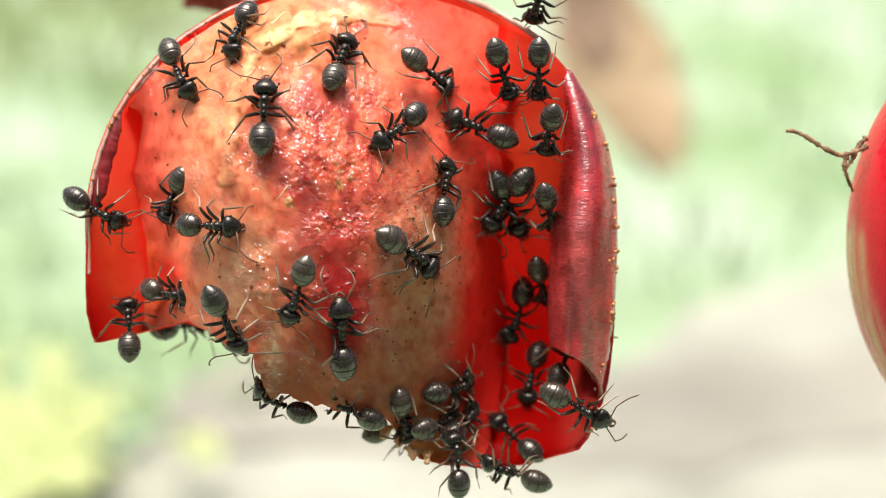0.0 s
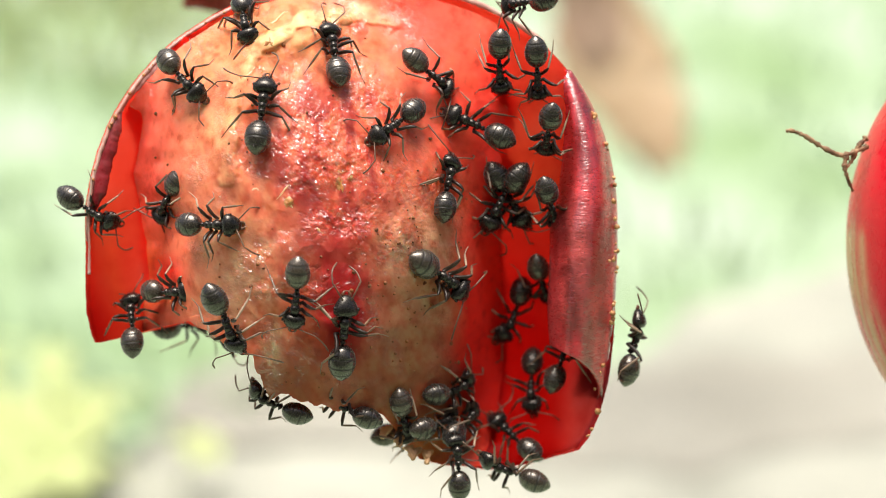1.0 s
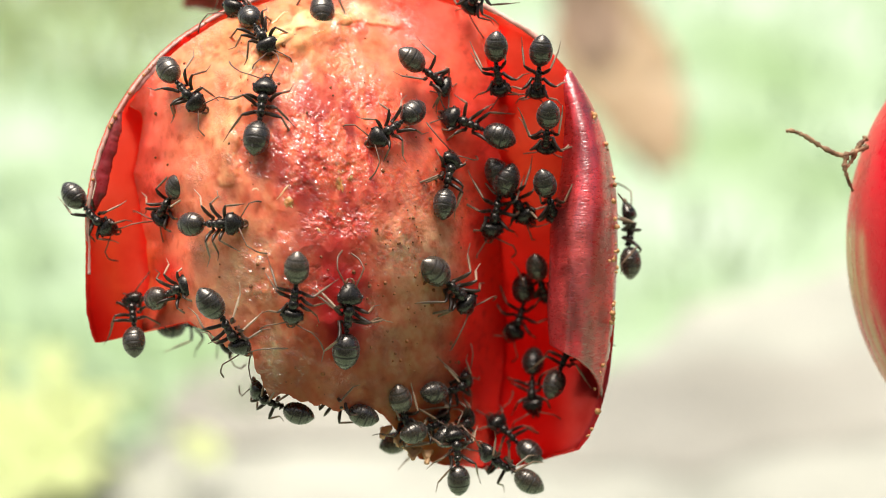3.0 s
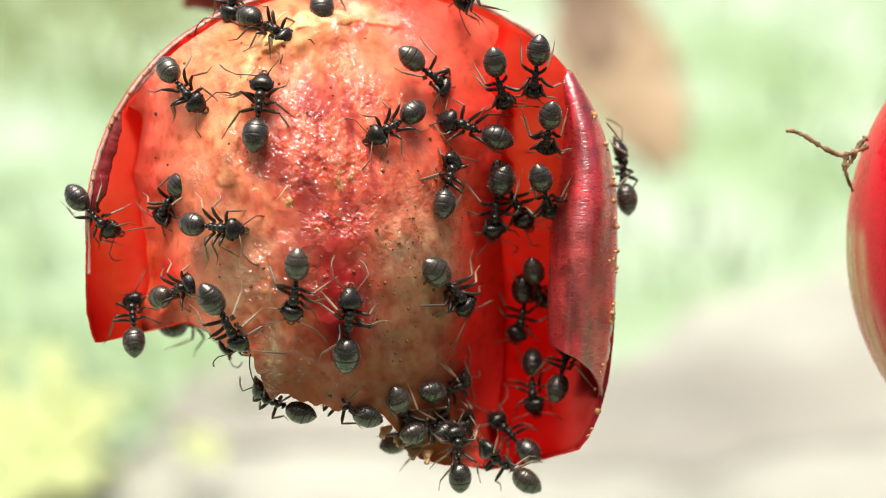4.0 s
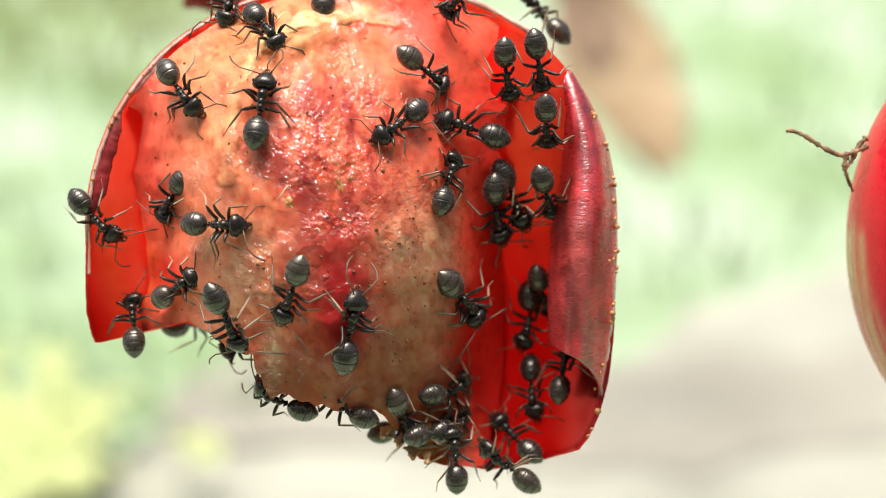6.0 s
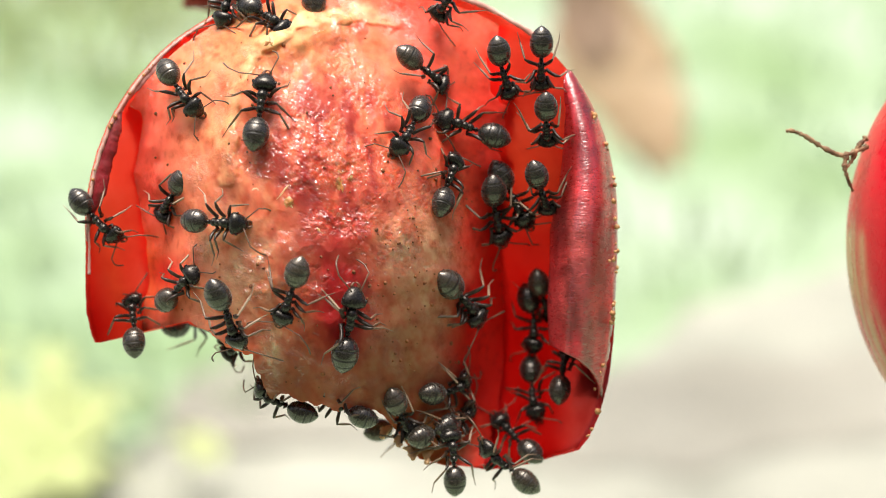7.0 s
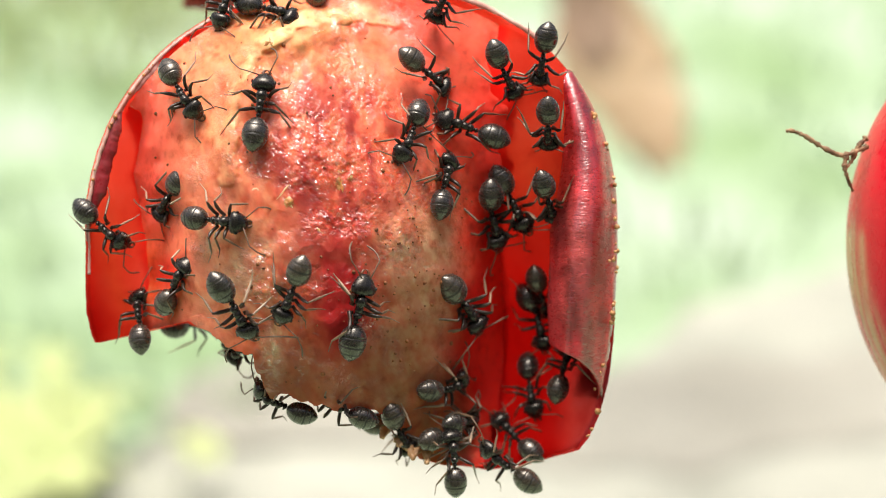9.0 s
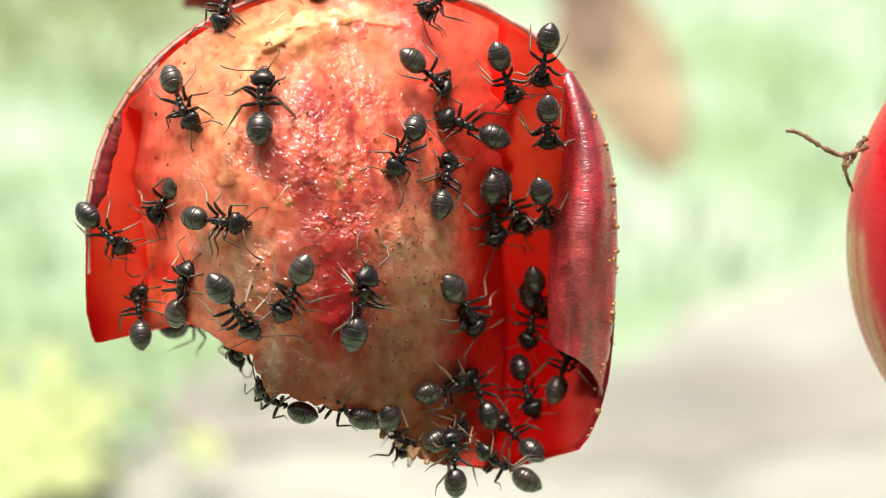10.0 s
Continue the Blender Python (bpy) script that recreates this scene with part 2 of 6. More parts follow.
def garden():
    n = 60
    xs = np.sign(np.linspace(-1, 1, n)) * np.abs(np.linspace(-1, 1, n)) ** 5 * 300
    verts = [(x, y + 1, 0.004 * float(grain(x * 10, y * 10, 2.5, 2)) if abs(x) + abs(y) < 4 else 0.0) for y in xs for x in xs]
    faces = [(j * n + i, j * n + i + 1, j * n + n + i + 1, j * n + n + i) for j in range(n - 1) for i in range(n - 1)]
    tagged(new("ground", mesh("ground", verts, faces, GRASS_GROUND)), "bright blurred green grassy ground in daylight", "ground", kind="structure")
    rim = bend([ground_at(u, v) for u, v in ((60, 6.0), (34, 3.2), (20.5, -0.7), (9.0, -5.9), (0.5, -8.4), (-8.0, -9.4), (-15.5, -10.4), (-23, -11.6), (-32, -13.2))], 7)
    rim = [rim[0] + (rim[0] - rim[7]).normalized() * q for q in (40, 20, 10, 5, 2.5, 1.2)] + rim + [rim[-1] + (rim[-1] - rim[-7]).normalized() * q for q in (0.5, 1.2, 2.5, 5, 10, 20)]
    verts, faces = [], []
    for i, p in enumerate(rim):
        d = rim[min(i + 1, len(rim) - 1)] - rim[max(i - 1, 0)]
        across = Vector((-d.y, d.x, 0)).normalized()
        if across.y > 0:
            across = -across
        for j in range(7):
            w = j / 6
            q = p + across * (w * 0.42 + 0.03 * float(grain(i * 0.7, w, 2, 2, 3)) * (1 - w))
            verts.append((q.x, q.y, 0.005 + 0.012 * w * (1 - w)))
    faces = [(i * 7 + j, i * 7 + j + 1, i * 7 + j + 8, i * 7 + j + 7) for i in range(len(rim) - 1) for j in range(6)]
    tagged(new("path", mesh("path", verts, faces, SAND_PATH)), "pale sandy garden path crossing the grass", "path", kind="structure")
    line = bend([ground_at(u, v) for u, v in ((-14, -9.0), (-10, -8.0), (-5, -7.6), (-2, -7.9), (4, -8.6), (10, -8.9), (17, -8.4), (25, -7.6), (36, -6.0))], 6)
    verts = []
    for i, p in enumerate(line):
        for j in range(5):
            w = (j - 2) / 2 * (1 - 0.75 * abs(2 * i / (len(line) - 1) - 1) ** 6)
            verts.append((p.x, p.y + w * (0.065 + 0.018 * float(grain(i * 0.8, j, 2, 2, 9))), 0.0125 - 0.003 * w * w))
    faces = [(i * 5 + j, i * 5 + j + 1, i * 5 + j + 6, i * 5 + j + 5) for i in range(len(line) - 1) for j in range(4)]
    tagged(new("worn_earth", mesh("worn_earth", verts, [f[::-1] for f in faces], EARTH)), "strip of grey-brown trodden earth along the path", "earth", kind="structure")
    rng = random.Random(5)
    parts = []
    for _ in range(1500):
        p = ground_at(rng.uniform(-34, 34), rng.uniform(-18, 20))
        k = min(range(len(rim)), key=lambda i: (rim[i] - p).length)
        if p.y < rim[k].y + 0.01 and (rim[k] - p).length < 0.40:
            continue
        h, w = rng.uniform(0.015, 0.045), rng.uniform(0.002, 0.004)
        t = rng.uniform(0, 6.28)
        dx, dy = math.cos(t), math.sin(t)
        parts.append(([(p.x - dy * w, p.y + dx * w, 0), (p.x + dy * w, p.y - dx * w, 0), (p.x + dx * h * 0.25 + dy * w * 0.7, p.y + dy * h * 0.25 - dx * w * 0.7, h * 0.6),
                       (p.x + dx * h * 0.25 - dy * w * 0.7, p.y + dy * h * 0.25 + dx * w * 0.7, h * 0.6), (p.x + dx * h * 0.7, p.y + dy * h * 0.7, h)],
                      [(0, 1, 2, 3), (3, 2, 4)]))
    tagged(new("grass", mesh("grass", *joined(parts), BLADE)), "short green grass tufts growing beside the path", "grass", kind="stuff")


def tall_grass():
    """A stand of longer yellow-green grass farther off."""
    rng = random.Random(15)
    parts = []
    for _ in range(380):
        p = ground_at(rng.gauss(-17, 6.5), rng.gauss(12.0, 2.6))
        h, w, t = rng.uniform(0.03, 0.08), rng.uniform(0.003, 0.006), rng.uniform(0, 6.28)
        dx, dy = math.cos(t), math.sin(t)
        parts.append(([(p.x - dy * w, p.y + dx * w, -0.01), (p.x + dy * w, p.y - dx * w, -0.01), (p.x + dx * h * 0.25 + dy * w * 0.7, p.y + dy * h * 0.25 - dx * w * 0.7, h * 0.6),
                       (p.x + dx * h * 0.25 - dy * w * 0.7, p.y + dy * h * 0.25 + dx * w * 0.7, h * 0.6), (p.x + dx * h * 0.6, p.y + dy * h * 0.6, h)], [(0, 1, 2, 3), (3, 2, 4)]))
    tagged(new("tall_grass", mesh("tall_grass", *joined(parts), TALL)), "longer yellow-green grass in the blurred background", "grass", kind="stuff")


def flowers():
    """Low yellow flowers on green stems, on the grass."""
    def one():
        base = thing("yellow_flower", "small bright yellow flower on a green stem", "flower", "yellow flowers in the grass", Matrix())
        piece("stem", mesh("stem", *tube(bend([(0, 0, -0.01), (0.003, 0.002, 0.02), (0, 0, 0.045)], 3), [0.0012] * 7, 6), BLADE), base)
        for k in range(6):
            a = math.pi / 3 * k
            c, s = math.cos(a), math.sin(a)
            prof = [(0.001, 0.0015, 0), (0.006, 0.004, 0.002), (0.011, 0.0045, 0.003), (0.015, 0.002, 0.001)]
            v = [(x * c - w * q * s, x * s + w * q * c, 0.045 + z) for x, w, z in prof for q in (-1, 0, 1)]
            f = [(i * 3 + j, i * 3 + j + 1, i * 3 + j + 4, i * 3 + j + 3) for i in range(3) for j in range(2)]
            piece("petal", mesh("petal", v, f, YELLOW), base)
        piece("flower_centre", mesh("flower_centre", *tube([(0, 0, 0.044), (0, 0, 0.047), (0, 0, 0.049)], [0.003, 0.0035, 0.001], 8), YELLOW), base)
        return base
    rng = random.Random(11)
    first = None
    for _ in range(85):
        p = ground_at(rng.gauss(-22.0, 2.6), rng.gauss(-12.8, 2.0))
        p += (ground_at(-22.0, -12.8) - p) * 0.12 * (rng.random() < 0.5)
        m = Matrix.Translation(p) @ pose(0, 0, 0, rng.uniform(5, 30), rng.uniform(-15, 15), rng.uniform(0, 360)) @ Matrix.Translation((0, 0, 0))
        if first is None:
            first = one()
            first.matrix_world = m
        else:
            copy_thing(first, m)


def unseen_wall():
    """An unseen wall added behind the camera, to hold sky light off the fruit."""
    bm = bmesh.new()
    bmesh.ops.create_cube(bm, size=1.0)
    bmesh.ops.scale(bm, vec=(9.0, 0.2, 2.2), verts=bm.verts)
    bmesh.ops.bevel(bm, geom=bm.edges[:], offset=0.015, segments=2, affect="EDGES")
    me = bpy.data.meshes.new("wall_south")
    bm.to_mesh(me)
    bm.free()
    me.materials.append(WALL)
    ob = tagged(new("wall_south", me), "unseen grey-brown wall added to block sky light behind the camera", "wall", kind="structure")
    ob.matrix_world = pose(0, -1.6, 1.09)


garden()
unseen_wall()
tall_grass()
flowers()


# ---- the eaten fruit ----
CU, CV = -4.69, 1.17


def spread(u, v):
    """0 at the fruit's middle, 1 on its uncut outline."""
    a = np.abs((u - CU) / 13.25)
    b = np.where(v > CV, np.abs(v - CV) / 12.2, np.abs(v - CV) / 13.7)
    n = np.where(v > CV, np.where(u > CU, 2.25, 2.05), 4.0)
    return (a ** n + b ** n) ** (1 / n)


def whole(u, v):
    """Above 0 inside what is left of the fruit: the outline, less the bites along its lower edge."""
    d = 1 - spread(u, v)
    flap = (v + 4.75 - 0.22 * (u + 17.5)) / 13                       # lower edge of the torn flap
    notch = np.maximum(v + 3.83 + 0.565 * (u + 12.98), v + 5.95 + 2.0 * (u + 9.70))
    under = np.maximum(v + 7.66 + 0.17 * (u + 8.98), v + 8.04 + 1.2 * (u + 3.55))
    slope = np.minimum(notch, under) / 13                            # gnawed edge that steps down to the tip
    tail = np.minimum(v + 11.35 - 0.286 * (u - 2.2), v + 11.0 + 0.11 * (u + 1.1)) / 13   # lowest edge
    corner = (8.95 - u + 0.36 * (v + 6.3)) / 13                      # cut corner
    tip = (u + 17.99 + 0.26 * np.minimum(0, v + 2.83)) / 13          # slanting end of the flap
    return np.minimum(np.minimum(np.minimum(d, np.maximum(flap, slope)), tail), np.minimum(corner, tip))


def edge(theta):
    """Distance of the fruit's edge from its middle, for angles."""
    r = np.linspace(0.5, 17, 700)[None, :]
    u, v = CU + np.cos(theta)[:, None] * r, CV + np.sin(theta)[:, None] * r
    inside = whole(u, v) > 0
    last = r[0][np.argmax(~inside, axis=1)]
    ring = np.cos(theta) * 40
    torn = np.exp(-((theta - 4.45) / 0.68) ** 4)
    return last + (0.06 + 0.50 * torn) * grain(ring, np.sin(theta) * 40, 3.6, 4)


def sag(v):
    """How far the upper rim leans back."""
    return 0.24 * np.maximum(0, v - 7.0)


def bowl(u, v):
    """Depth of the skin's inside: shallow above, a deep hollow down one side."""
    side = 1 / (1 + np.exp(-(u - 0.5) * 0.7))
    low = 1 / (1 + np.exp((v + 0.3) * 0.7))
    top = 1 - 0.95 / (1 + np.exp(-(v - 7.5) * 0.9))
    return sag(v) + 4.2 * top * (1 + side * (1.57 * low - 0.82)) * np.clip(1 - spread(u, v) ** 2, 0, 1) ** (0.7 - 0.2 * side * low)


def juicy(u, v):
    """Where the flesh is torn and runs with juice, in patches."""
    where = 0.0
    for cu, cv, ru, rv, w in ((-4.7, 11.6, 0.9, 1.3, 1.0), (-5.0, 9.6, 0.8, 1.4, 1.1), (-4.0, 7.8, 1.1, 1.3, 1.1), (-2.6, 7.3, 1.2, 0.8, 1.0), (-6.3, 5.8, 1.5, 1.2, 1.2), (-5.2, 4.3, 1.6, 1.1, 1.2), (-7.4, 3.6, 0.9, 1.1, 0.8),
                              (-5.2, 1.4, 1.9, 0.7, 1.1), (-3.6, 2.2, 1.0, 0.7, 0.8), (-1.6, 3.2, 2.2, 2.0, 0.7), (0.4, 1.6, 1.9, 2.4, 0.62), (-2.2, 0.4, 1.6, 1.4, 0.8), (-7.6, 7.6, 1.4, 1.6, 0.55), (-3.4, 4.8, 1.5, 1.5, 0.7), (-9.6, 4.8, 1.1, 2.2, 0.6), (-9.4, -1.2, 1.2, 1.5, 0.6),
                              (-7.5, -2.0, 1.5, 0.8, 0.6), (-8.8, -4.6, 0.7, 1.3, 0.8), (-12.4, 0.2, 0.8, 1.0, 0.5), (-12.0, 10.6, 1.6, 1.2, 0.5), (-0.4, 10.2, 1.6, 1.8, 0.8), (1.8, 11.4, 2.0, 0.9, 0.8), (-2.0, 11.8, 1.6, 1.0, 0.8), (-12.6, 4.2, 0.8, 1.2, 0.5),
                              (-0.4, -4.2, 1.2, 0.9, 0.35), (-4.4, -3.6, 1.6, 1.2, 0.35)):
        where = np.maximum(where, w * blob(u, v, cu, cv, ru, rv) ** 0.6)
    ragged = np.clip((where + 0.6 * grain(u, v, 0.9, 4, 31) - 0.26) * 3.5, 0, 1)
    flecks = np.clip((grain(u, v * 1.3, 0.75, 3, 33) - 0.30) * 6, 0, 1) * np.clip(1.3 * blob(u, v, -5.0, 1.5, 8.5, 10), 0, 1)
    return np.clip(ragged * np.clip(where, 0, 1) + 0.5 * flecks, 0, 1)


CREST = [(-10.8, 3.5), (-10.7, 5.5), (-10.5, 8.0), (-9.3, 10.3), (-7.2, 11.5), (-4.5, 12.0), (-2.4, 11.3)]


def crest(u, v):
    """1 along the torn yellow crest that runs up and over the flesh, 0 away from it."""
    d = np.full(np.shape(u), 99.0)
    for (a, b), (c, e) in zip(CREST, CREST[1:]):
        f = np.clip(((u - a) * (c - a) + (v - b) * (e - b)) / ((c - a) ** 2 + (e - b) ** 2), 0, 1)
        d = np.minimum(d, np.hypot(u - a - f * (c - a), v - b - f * (e - b)))
    d = d + 0.42 * grain(u, v, 1.0, 4, 61)
    return np.exp(-(np.maximum(0, d) / 0.36) ** 4) * np.clip(0.75 + 0.9 * grain(u, v, 2.0, 3, 62), 0, 1)


def folds(u, v):
    return 0.55 * blob(u, v, -10.3 + 0.6 * np.sin(v * 0.9), 6.0, 0.75, 4.5) + 0.5 * blob(u, v, -6.8, 10.9 + 0.4 * np.sin(u), 4.0, 0.8)


def lumps(u, v):
    coarse = grain(u, v, 3.2, 3)
    ridge = -np.abs(grain(u, v * 0.7, 1.3, 3, 2))
    fibre = -np.abs(grain(u + 0.15 * v, v * 0.45, 0.42, 3, 4))
    soft = 1 / (1 + np.exp((u - 2.0) * 1.5))
    return -folds(u, v) - 0.34 * crest(u, v) + (-0.34 * coarse - 0.13 * ridge) * (0.25 + 0.75 * soft) - (0.08 * fibre + 0.06 * grain(u, v, 0.2, 3, 5)) * soft * (0.12 + 0.9 * juicy(u, v)) - 0.20 * np.abs(grain(u, v, 0.9, 3, 51)) * blob(u, v, -7.6, 11.0, 6.0, 2.6)


def flank(u, v):
    """1 where the flesh is gone from the skin along the torn flap."""
    return 1 / (1 + np.exp((u + 14.3 + 0.36 * np.maximum(0, v - 2.5) + 0.9 * grain(u, v, 2.6, 3, 73)) * 1.3))


def flesh_at(u, v):
    """Depth of the bulging flesh."""
    du, dv = (u + 6.4), (v - 1.6)
    a = np.where(du > 0, np.abs(du) / (10.4 + 1.0 / (1 + np.exp(3 - dv))), np.abs(du) / 13.2)
    b = np.where(dv > 0, np.abs(dv) / 14.0, np.abs(dv) / 16.0)
    q = np.clip((a ** 2.2 + b ** 2.2), 0, 1)
    s = 1 - q
    floor = 3.6 + 5.0 / (1 + np.exp(-(u - 3.0) * 2.0)) / (1 + np.exp((v - 1.0) * 0.8))
    floor = floor + 4.5 * flank(u, v)
    return floor - 8.2 * s ** 0.92 * (1 - np.exp(-(s / (0.06 + (0.32 + 0.18 / (1 + np.exp(-dv * 0.7 + 1.5))) / (1 + np.exp(-du * 0.8)))) ** 1.1))


def depth(u, v):
    """The surface on which the ants walk."""
    u, v = np.asarray(u, float), np.asarray(v, float)
    a, b = bowl(u, v), flesh_at(u, v)
    k = 0.9 + 1.6 / (1 + np.exp(-(u + 1) * 0.8))
    h = np.clip(0.5 + 0.5 * (a - b) / k, 0, 1)
    return a * (1 - h) + b * h - h * (1 - h) * k - 0.22 - h * folds(u, v)


def fruit():
    base = thing("red_fruit", "half-eaten ripe red fruit with exposed wet flesh, crowded with ants", "fruit")
    nt, nr = 720, 240
    th = np.linspace(0, 2 * math.pi, nt, endpoint=False)
    RF = edge(th)
    R = RF * (1 - 0.10 * np.exp(-((th - 4.45) / 0.72) ** 6))
    # skin shell: inner bowl, rim, outer side
    rr = np.r_[np.linspace(0.02, 0.985, 60), 1.0]
    U, V = CU + np.cos(th) * R * rr[:, None], CV + np.sin(th) * R * rr[:, None]
    Y = bowl(U, V) + 0.15 * grain(U, V, 2.0, 2, 6)
    U2, V2, Y2 = U[::-1], V[::-1], (Y + 0.55 + 0.1 * grain(U, V, 3, 1))[::-1]
    U2 = CU + (U2 - CU) * 1.012
    V2 = CV + (V2 - CV) * 1.012
    AU, AV, AY = np.vstack([U, U2]), np.vstack([V, V2]), np.vstack([Y, Y2])
    verts = [local(a, b, c) for a, b, c in zip(AU.ravel(), AV.ravel(), AY.ravel())]
    n = len(AU)
    faces = [(i * nt + k, i * nt + (k + 1) % nt, (i + 1) * nt + (k + 1) % nt, (i + 1) * nt + k) for i in range(n - 1) for k in range(nt)]
    faces += [tuple(range(nt))[::-1], tuple((n - 1) * nt + k for k in range(nt))]
    me = mesh("skin", verts, [f[::-1] for f in faces], SKIN_IN)
    me.materials.append(SKIN_BACK)
    me.polygons.foreach_set("material_index", [1 if i // nt >= len(rr) and i < (n - 1) * nt or i == len(me.polygons) - 1 else 0 for i in range(len(me.polygons))])
    u, v = AU.ravel(), AV.ravel()
    col = np.tile(np.array([1.0, 0.97, 0.54]), (len(u), 1))
    # deep puts the lower hollow's shade into the tint, and darkens the flap tip
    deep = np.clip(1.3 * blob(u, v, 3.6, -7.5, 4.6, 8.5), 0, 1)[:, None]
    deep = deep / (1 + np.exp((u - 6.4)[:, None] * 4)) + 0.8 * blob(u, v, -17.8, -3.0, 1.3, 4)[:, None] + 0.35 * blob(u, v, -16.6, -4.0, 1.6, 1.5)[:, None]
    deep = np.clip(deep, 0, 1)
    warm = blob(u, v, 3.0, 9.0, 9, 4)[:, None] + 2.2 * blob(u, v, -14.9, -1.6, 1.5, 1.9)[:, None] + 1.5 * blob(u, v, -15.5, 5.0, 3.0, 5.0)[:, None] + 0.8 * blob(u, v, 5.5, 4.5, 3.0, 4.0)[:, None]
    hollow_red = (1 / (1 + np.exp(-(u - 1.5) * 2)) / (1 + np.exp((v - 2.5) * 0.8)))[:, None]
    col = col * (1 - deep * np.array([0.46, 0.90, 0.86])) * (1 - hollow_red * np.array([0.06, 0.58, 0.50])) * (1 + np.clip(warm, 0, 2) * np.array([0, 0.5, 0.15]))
    facet = (1 / (1 + np.exp(-(u - 6.3) * 4)) / (1 + np.exp((v + 5.2) * 3)))[:, None]
    col = col * (1 - facet) + facet * np.array([0.62, 0.80, 1.0]) * (1 + 0.12 * grain(u, v, 0.8, 3, 19))[:, None]
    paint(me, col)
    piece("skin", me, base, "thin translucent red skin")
    # flesh: the front, then its sides turning back
    rr = np.r_[np.linspace(0.01, 0.99, nr)]
    ru = RF * 0.985
    U, V = CU + np.cos(th) * ru * rr[:, None], CV + np.sin(th) * ru * rr[:, None]
    bare = 1 / (1 + np.exp(-(U - 2.2 + 1.1 / (1 + np.exp(V - 1)) - 0.08 * np.maximum(0, V - 3) + 1.4 * grain(U, V, 1.9, 4, 71)) * 1.1))
    bare = np.clip(bare + flank(U, V), 0, 1)
    a, b = bowl(U, V) - 0.30 + 0.65 * bare, flesh_at(U, V)
    k = 0.9 + 1.6 / (1 + np.exp(-(U + 1) * 0.8))
    h = np.clip(0.5 + 0.5 * (a - b) / k, 0, 1)
    Y = a * (1 - h) + b * h - h * (1 - h) * k + lumps(U, V) * np.clip((1 - rr[:, None]) * 12, 0.0, 1) * (0.15 + 0.85 * h)
    back = [(0.985, 0.5), (0.96, 1.5), (0.90, 3.0), (0.75, 5.0), (0.4, 6.5), (0.02, 7.0)]
    U = np.vstack([U] + [CU + np.cos(th) * ru * k for k, _ in back])
    V = np.vstack([V] + [CV + np.sin(th) * ru * k for k, _ in back])
    Y = np.vstack([Y] + [np.maximum(Y[-1] + d, np.minimum(d, 6.0)) for _, d in back])
    Y = np.minimum(Y, bowl(U, V) + np.r_[np.full(nr, 0.45), np.full(len(back), 0.5)][:, None])
    u, v = U.ravel(), V.ravel()
    verts = [local(a, b, c) for a, b, c in zip(u, v, Y.ravel())]
    faces = [(i * nt + (k + 1) % nt, i * nt + k, (i + 1) * nt + k, (i + 1) * nt + (k + 1) % nt) for i in range(len(U) - 1) for k in range(nt)]
    faces.append(tuple(range(nt)))
    behind = (Y - bowl(U, V)).ravel() > 0.14        # the skin lies bare there: no flesh behind it
    torn = np.exp(-((th - 4.45) / 0.80) ** 6) > 0.3
    faces = [q for i, q in enumerate(faces) if (i // nt < nr - 1 and not all(behind[k] for k in q)) or (nr - 1 <= i // nt < nr + 3 and torn[i % nt]) or i == len(faces) - 1]
    me = mesh("flesh", verts, faces, FLESH)
    c = np.tile(np.array([0.76, 0.165, 0.074]), (len(u), 1))

    def mix(c, w, colour):
        w = np.clip(w, 0, 1)[:, None]
        return c * (1 - w) + w * np.array(colour)
    nz = 0.5 + 0.9 * grain(u, v, 2.2, 4, 9)
    fine = 0.5 + 0.9 * grain(u, v, 0.7, 3, 12)
    rag = np.clip(nz + 0.4, 0, 1)
    c = mix(c, 0.8 / (1 + np.exp(-(v - 6.5) * 0.8)), (0.86, 0.255, 0.130))
    c = mix(c, 0.9 * blob(u, v, -12.2, 6.0, 2.4, 6.0) * rag, (0.88, 0.37, 0.185))
    c = mix(c, 0.8 * blob(u, v, -1.0, 7.5, 3.0, 4.5), (0.82, 0.150, 0.085))
    c = mix(c, 0.8 * blob(u, v, -7.6, 10.6, 4.2, 1.7) * rag, (0.66, 0.31, 0.12))
    c = mix(c, 0.9 * blob(u, v, -2.8, 10.7, 1.5, 1.6) * rag, (0.66, 0.28, 0.12))
    c = mix(c, 0.9 * blob(u, v, -6.0, 1.2, 3.0, 4.5) * rag, (0.42, 0.048, 0.038))
    tissue = grain(u * 1.3 + 0.2 * v, v * 0.6, 1.0, 4, 41)
    thread = grain(u + 0.25 * v, v * 0.6, 0.34, 4, 43)
    inner = np.clip(blob(u, v, -5.6, 3.0, 4.6, 7.0) * 1.4, 0, 1)
    c = mix(c, 0.55 * inner * np.clip(tissue * 3.0 - 0.35, 0, 1), (0.52, 0.160, 0.072))
    c = mix(c, 0.75 * inner * np.clip(-tissue * 3.0 - 0.25, 0, 1), (0.40, 0.030, 0.026))
    c = mix(c, 1.2 * blob(u, v, -10.8, -1.3, 2.6, 3.6) * rag, (0.66, 0.310, 0.170))
    c = mix(c, 1.6 * blob(u, v, -0.7, -1.2, 2.2, 3.0) * np.clip(nz + 0.6, 0, 1), (0.56, 0.300, 0.175))
    c = mix(c, 1.7 * blob(u, v, -1.9, -6.0, 4.2, 2.7) * np.clip(nz + 0.55, 0, 1), (0.32, 0.128, 0.060))
    c = mix(c, 1.3 * blob(u, v, -8.2, -7.2, 3.2, 2.4) * rag, (0.30, 0.095, 0.040))
    c = mix(c, 1.7 * blob(u, v, -5.2, -2.8, 1.6, 3.0) * rag, (0.42, 0.012, 0.012))
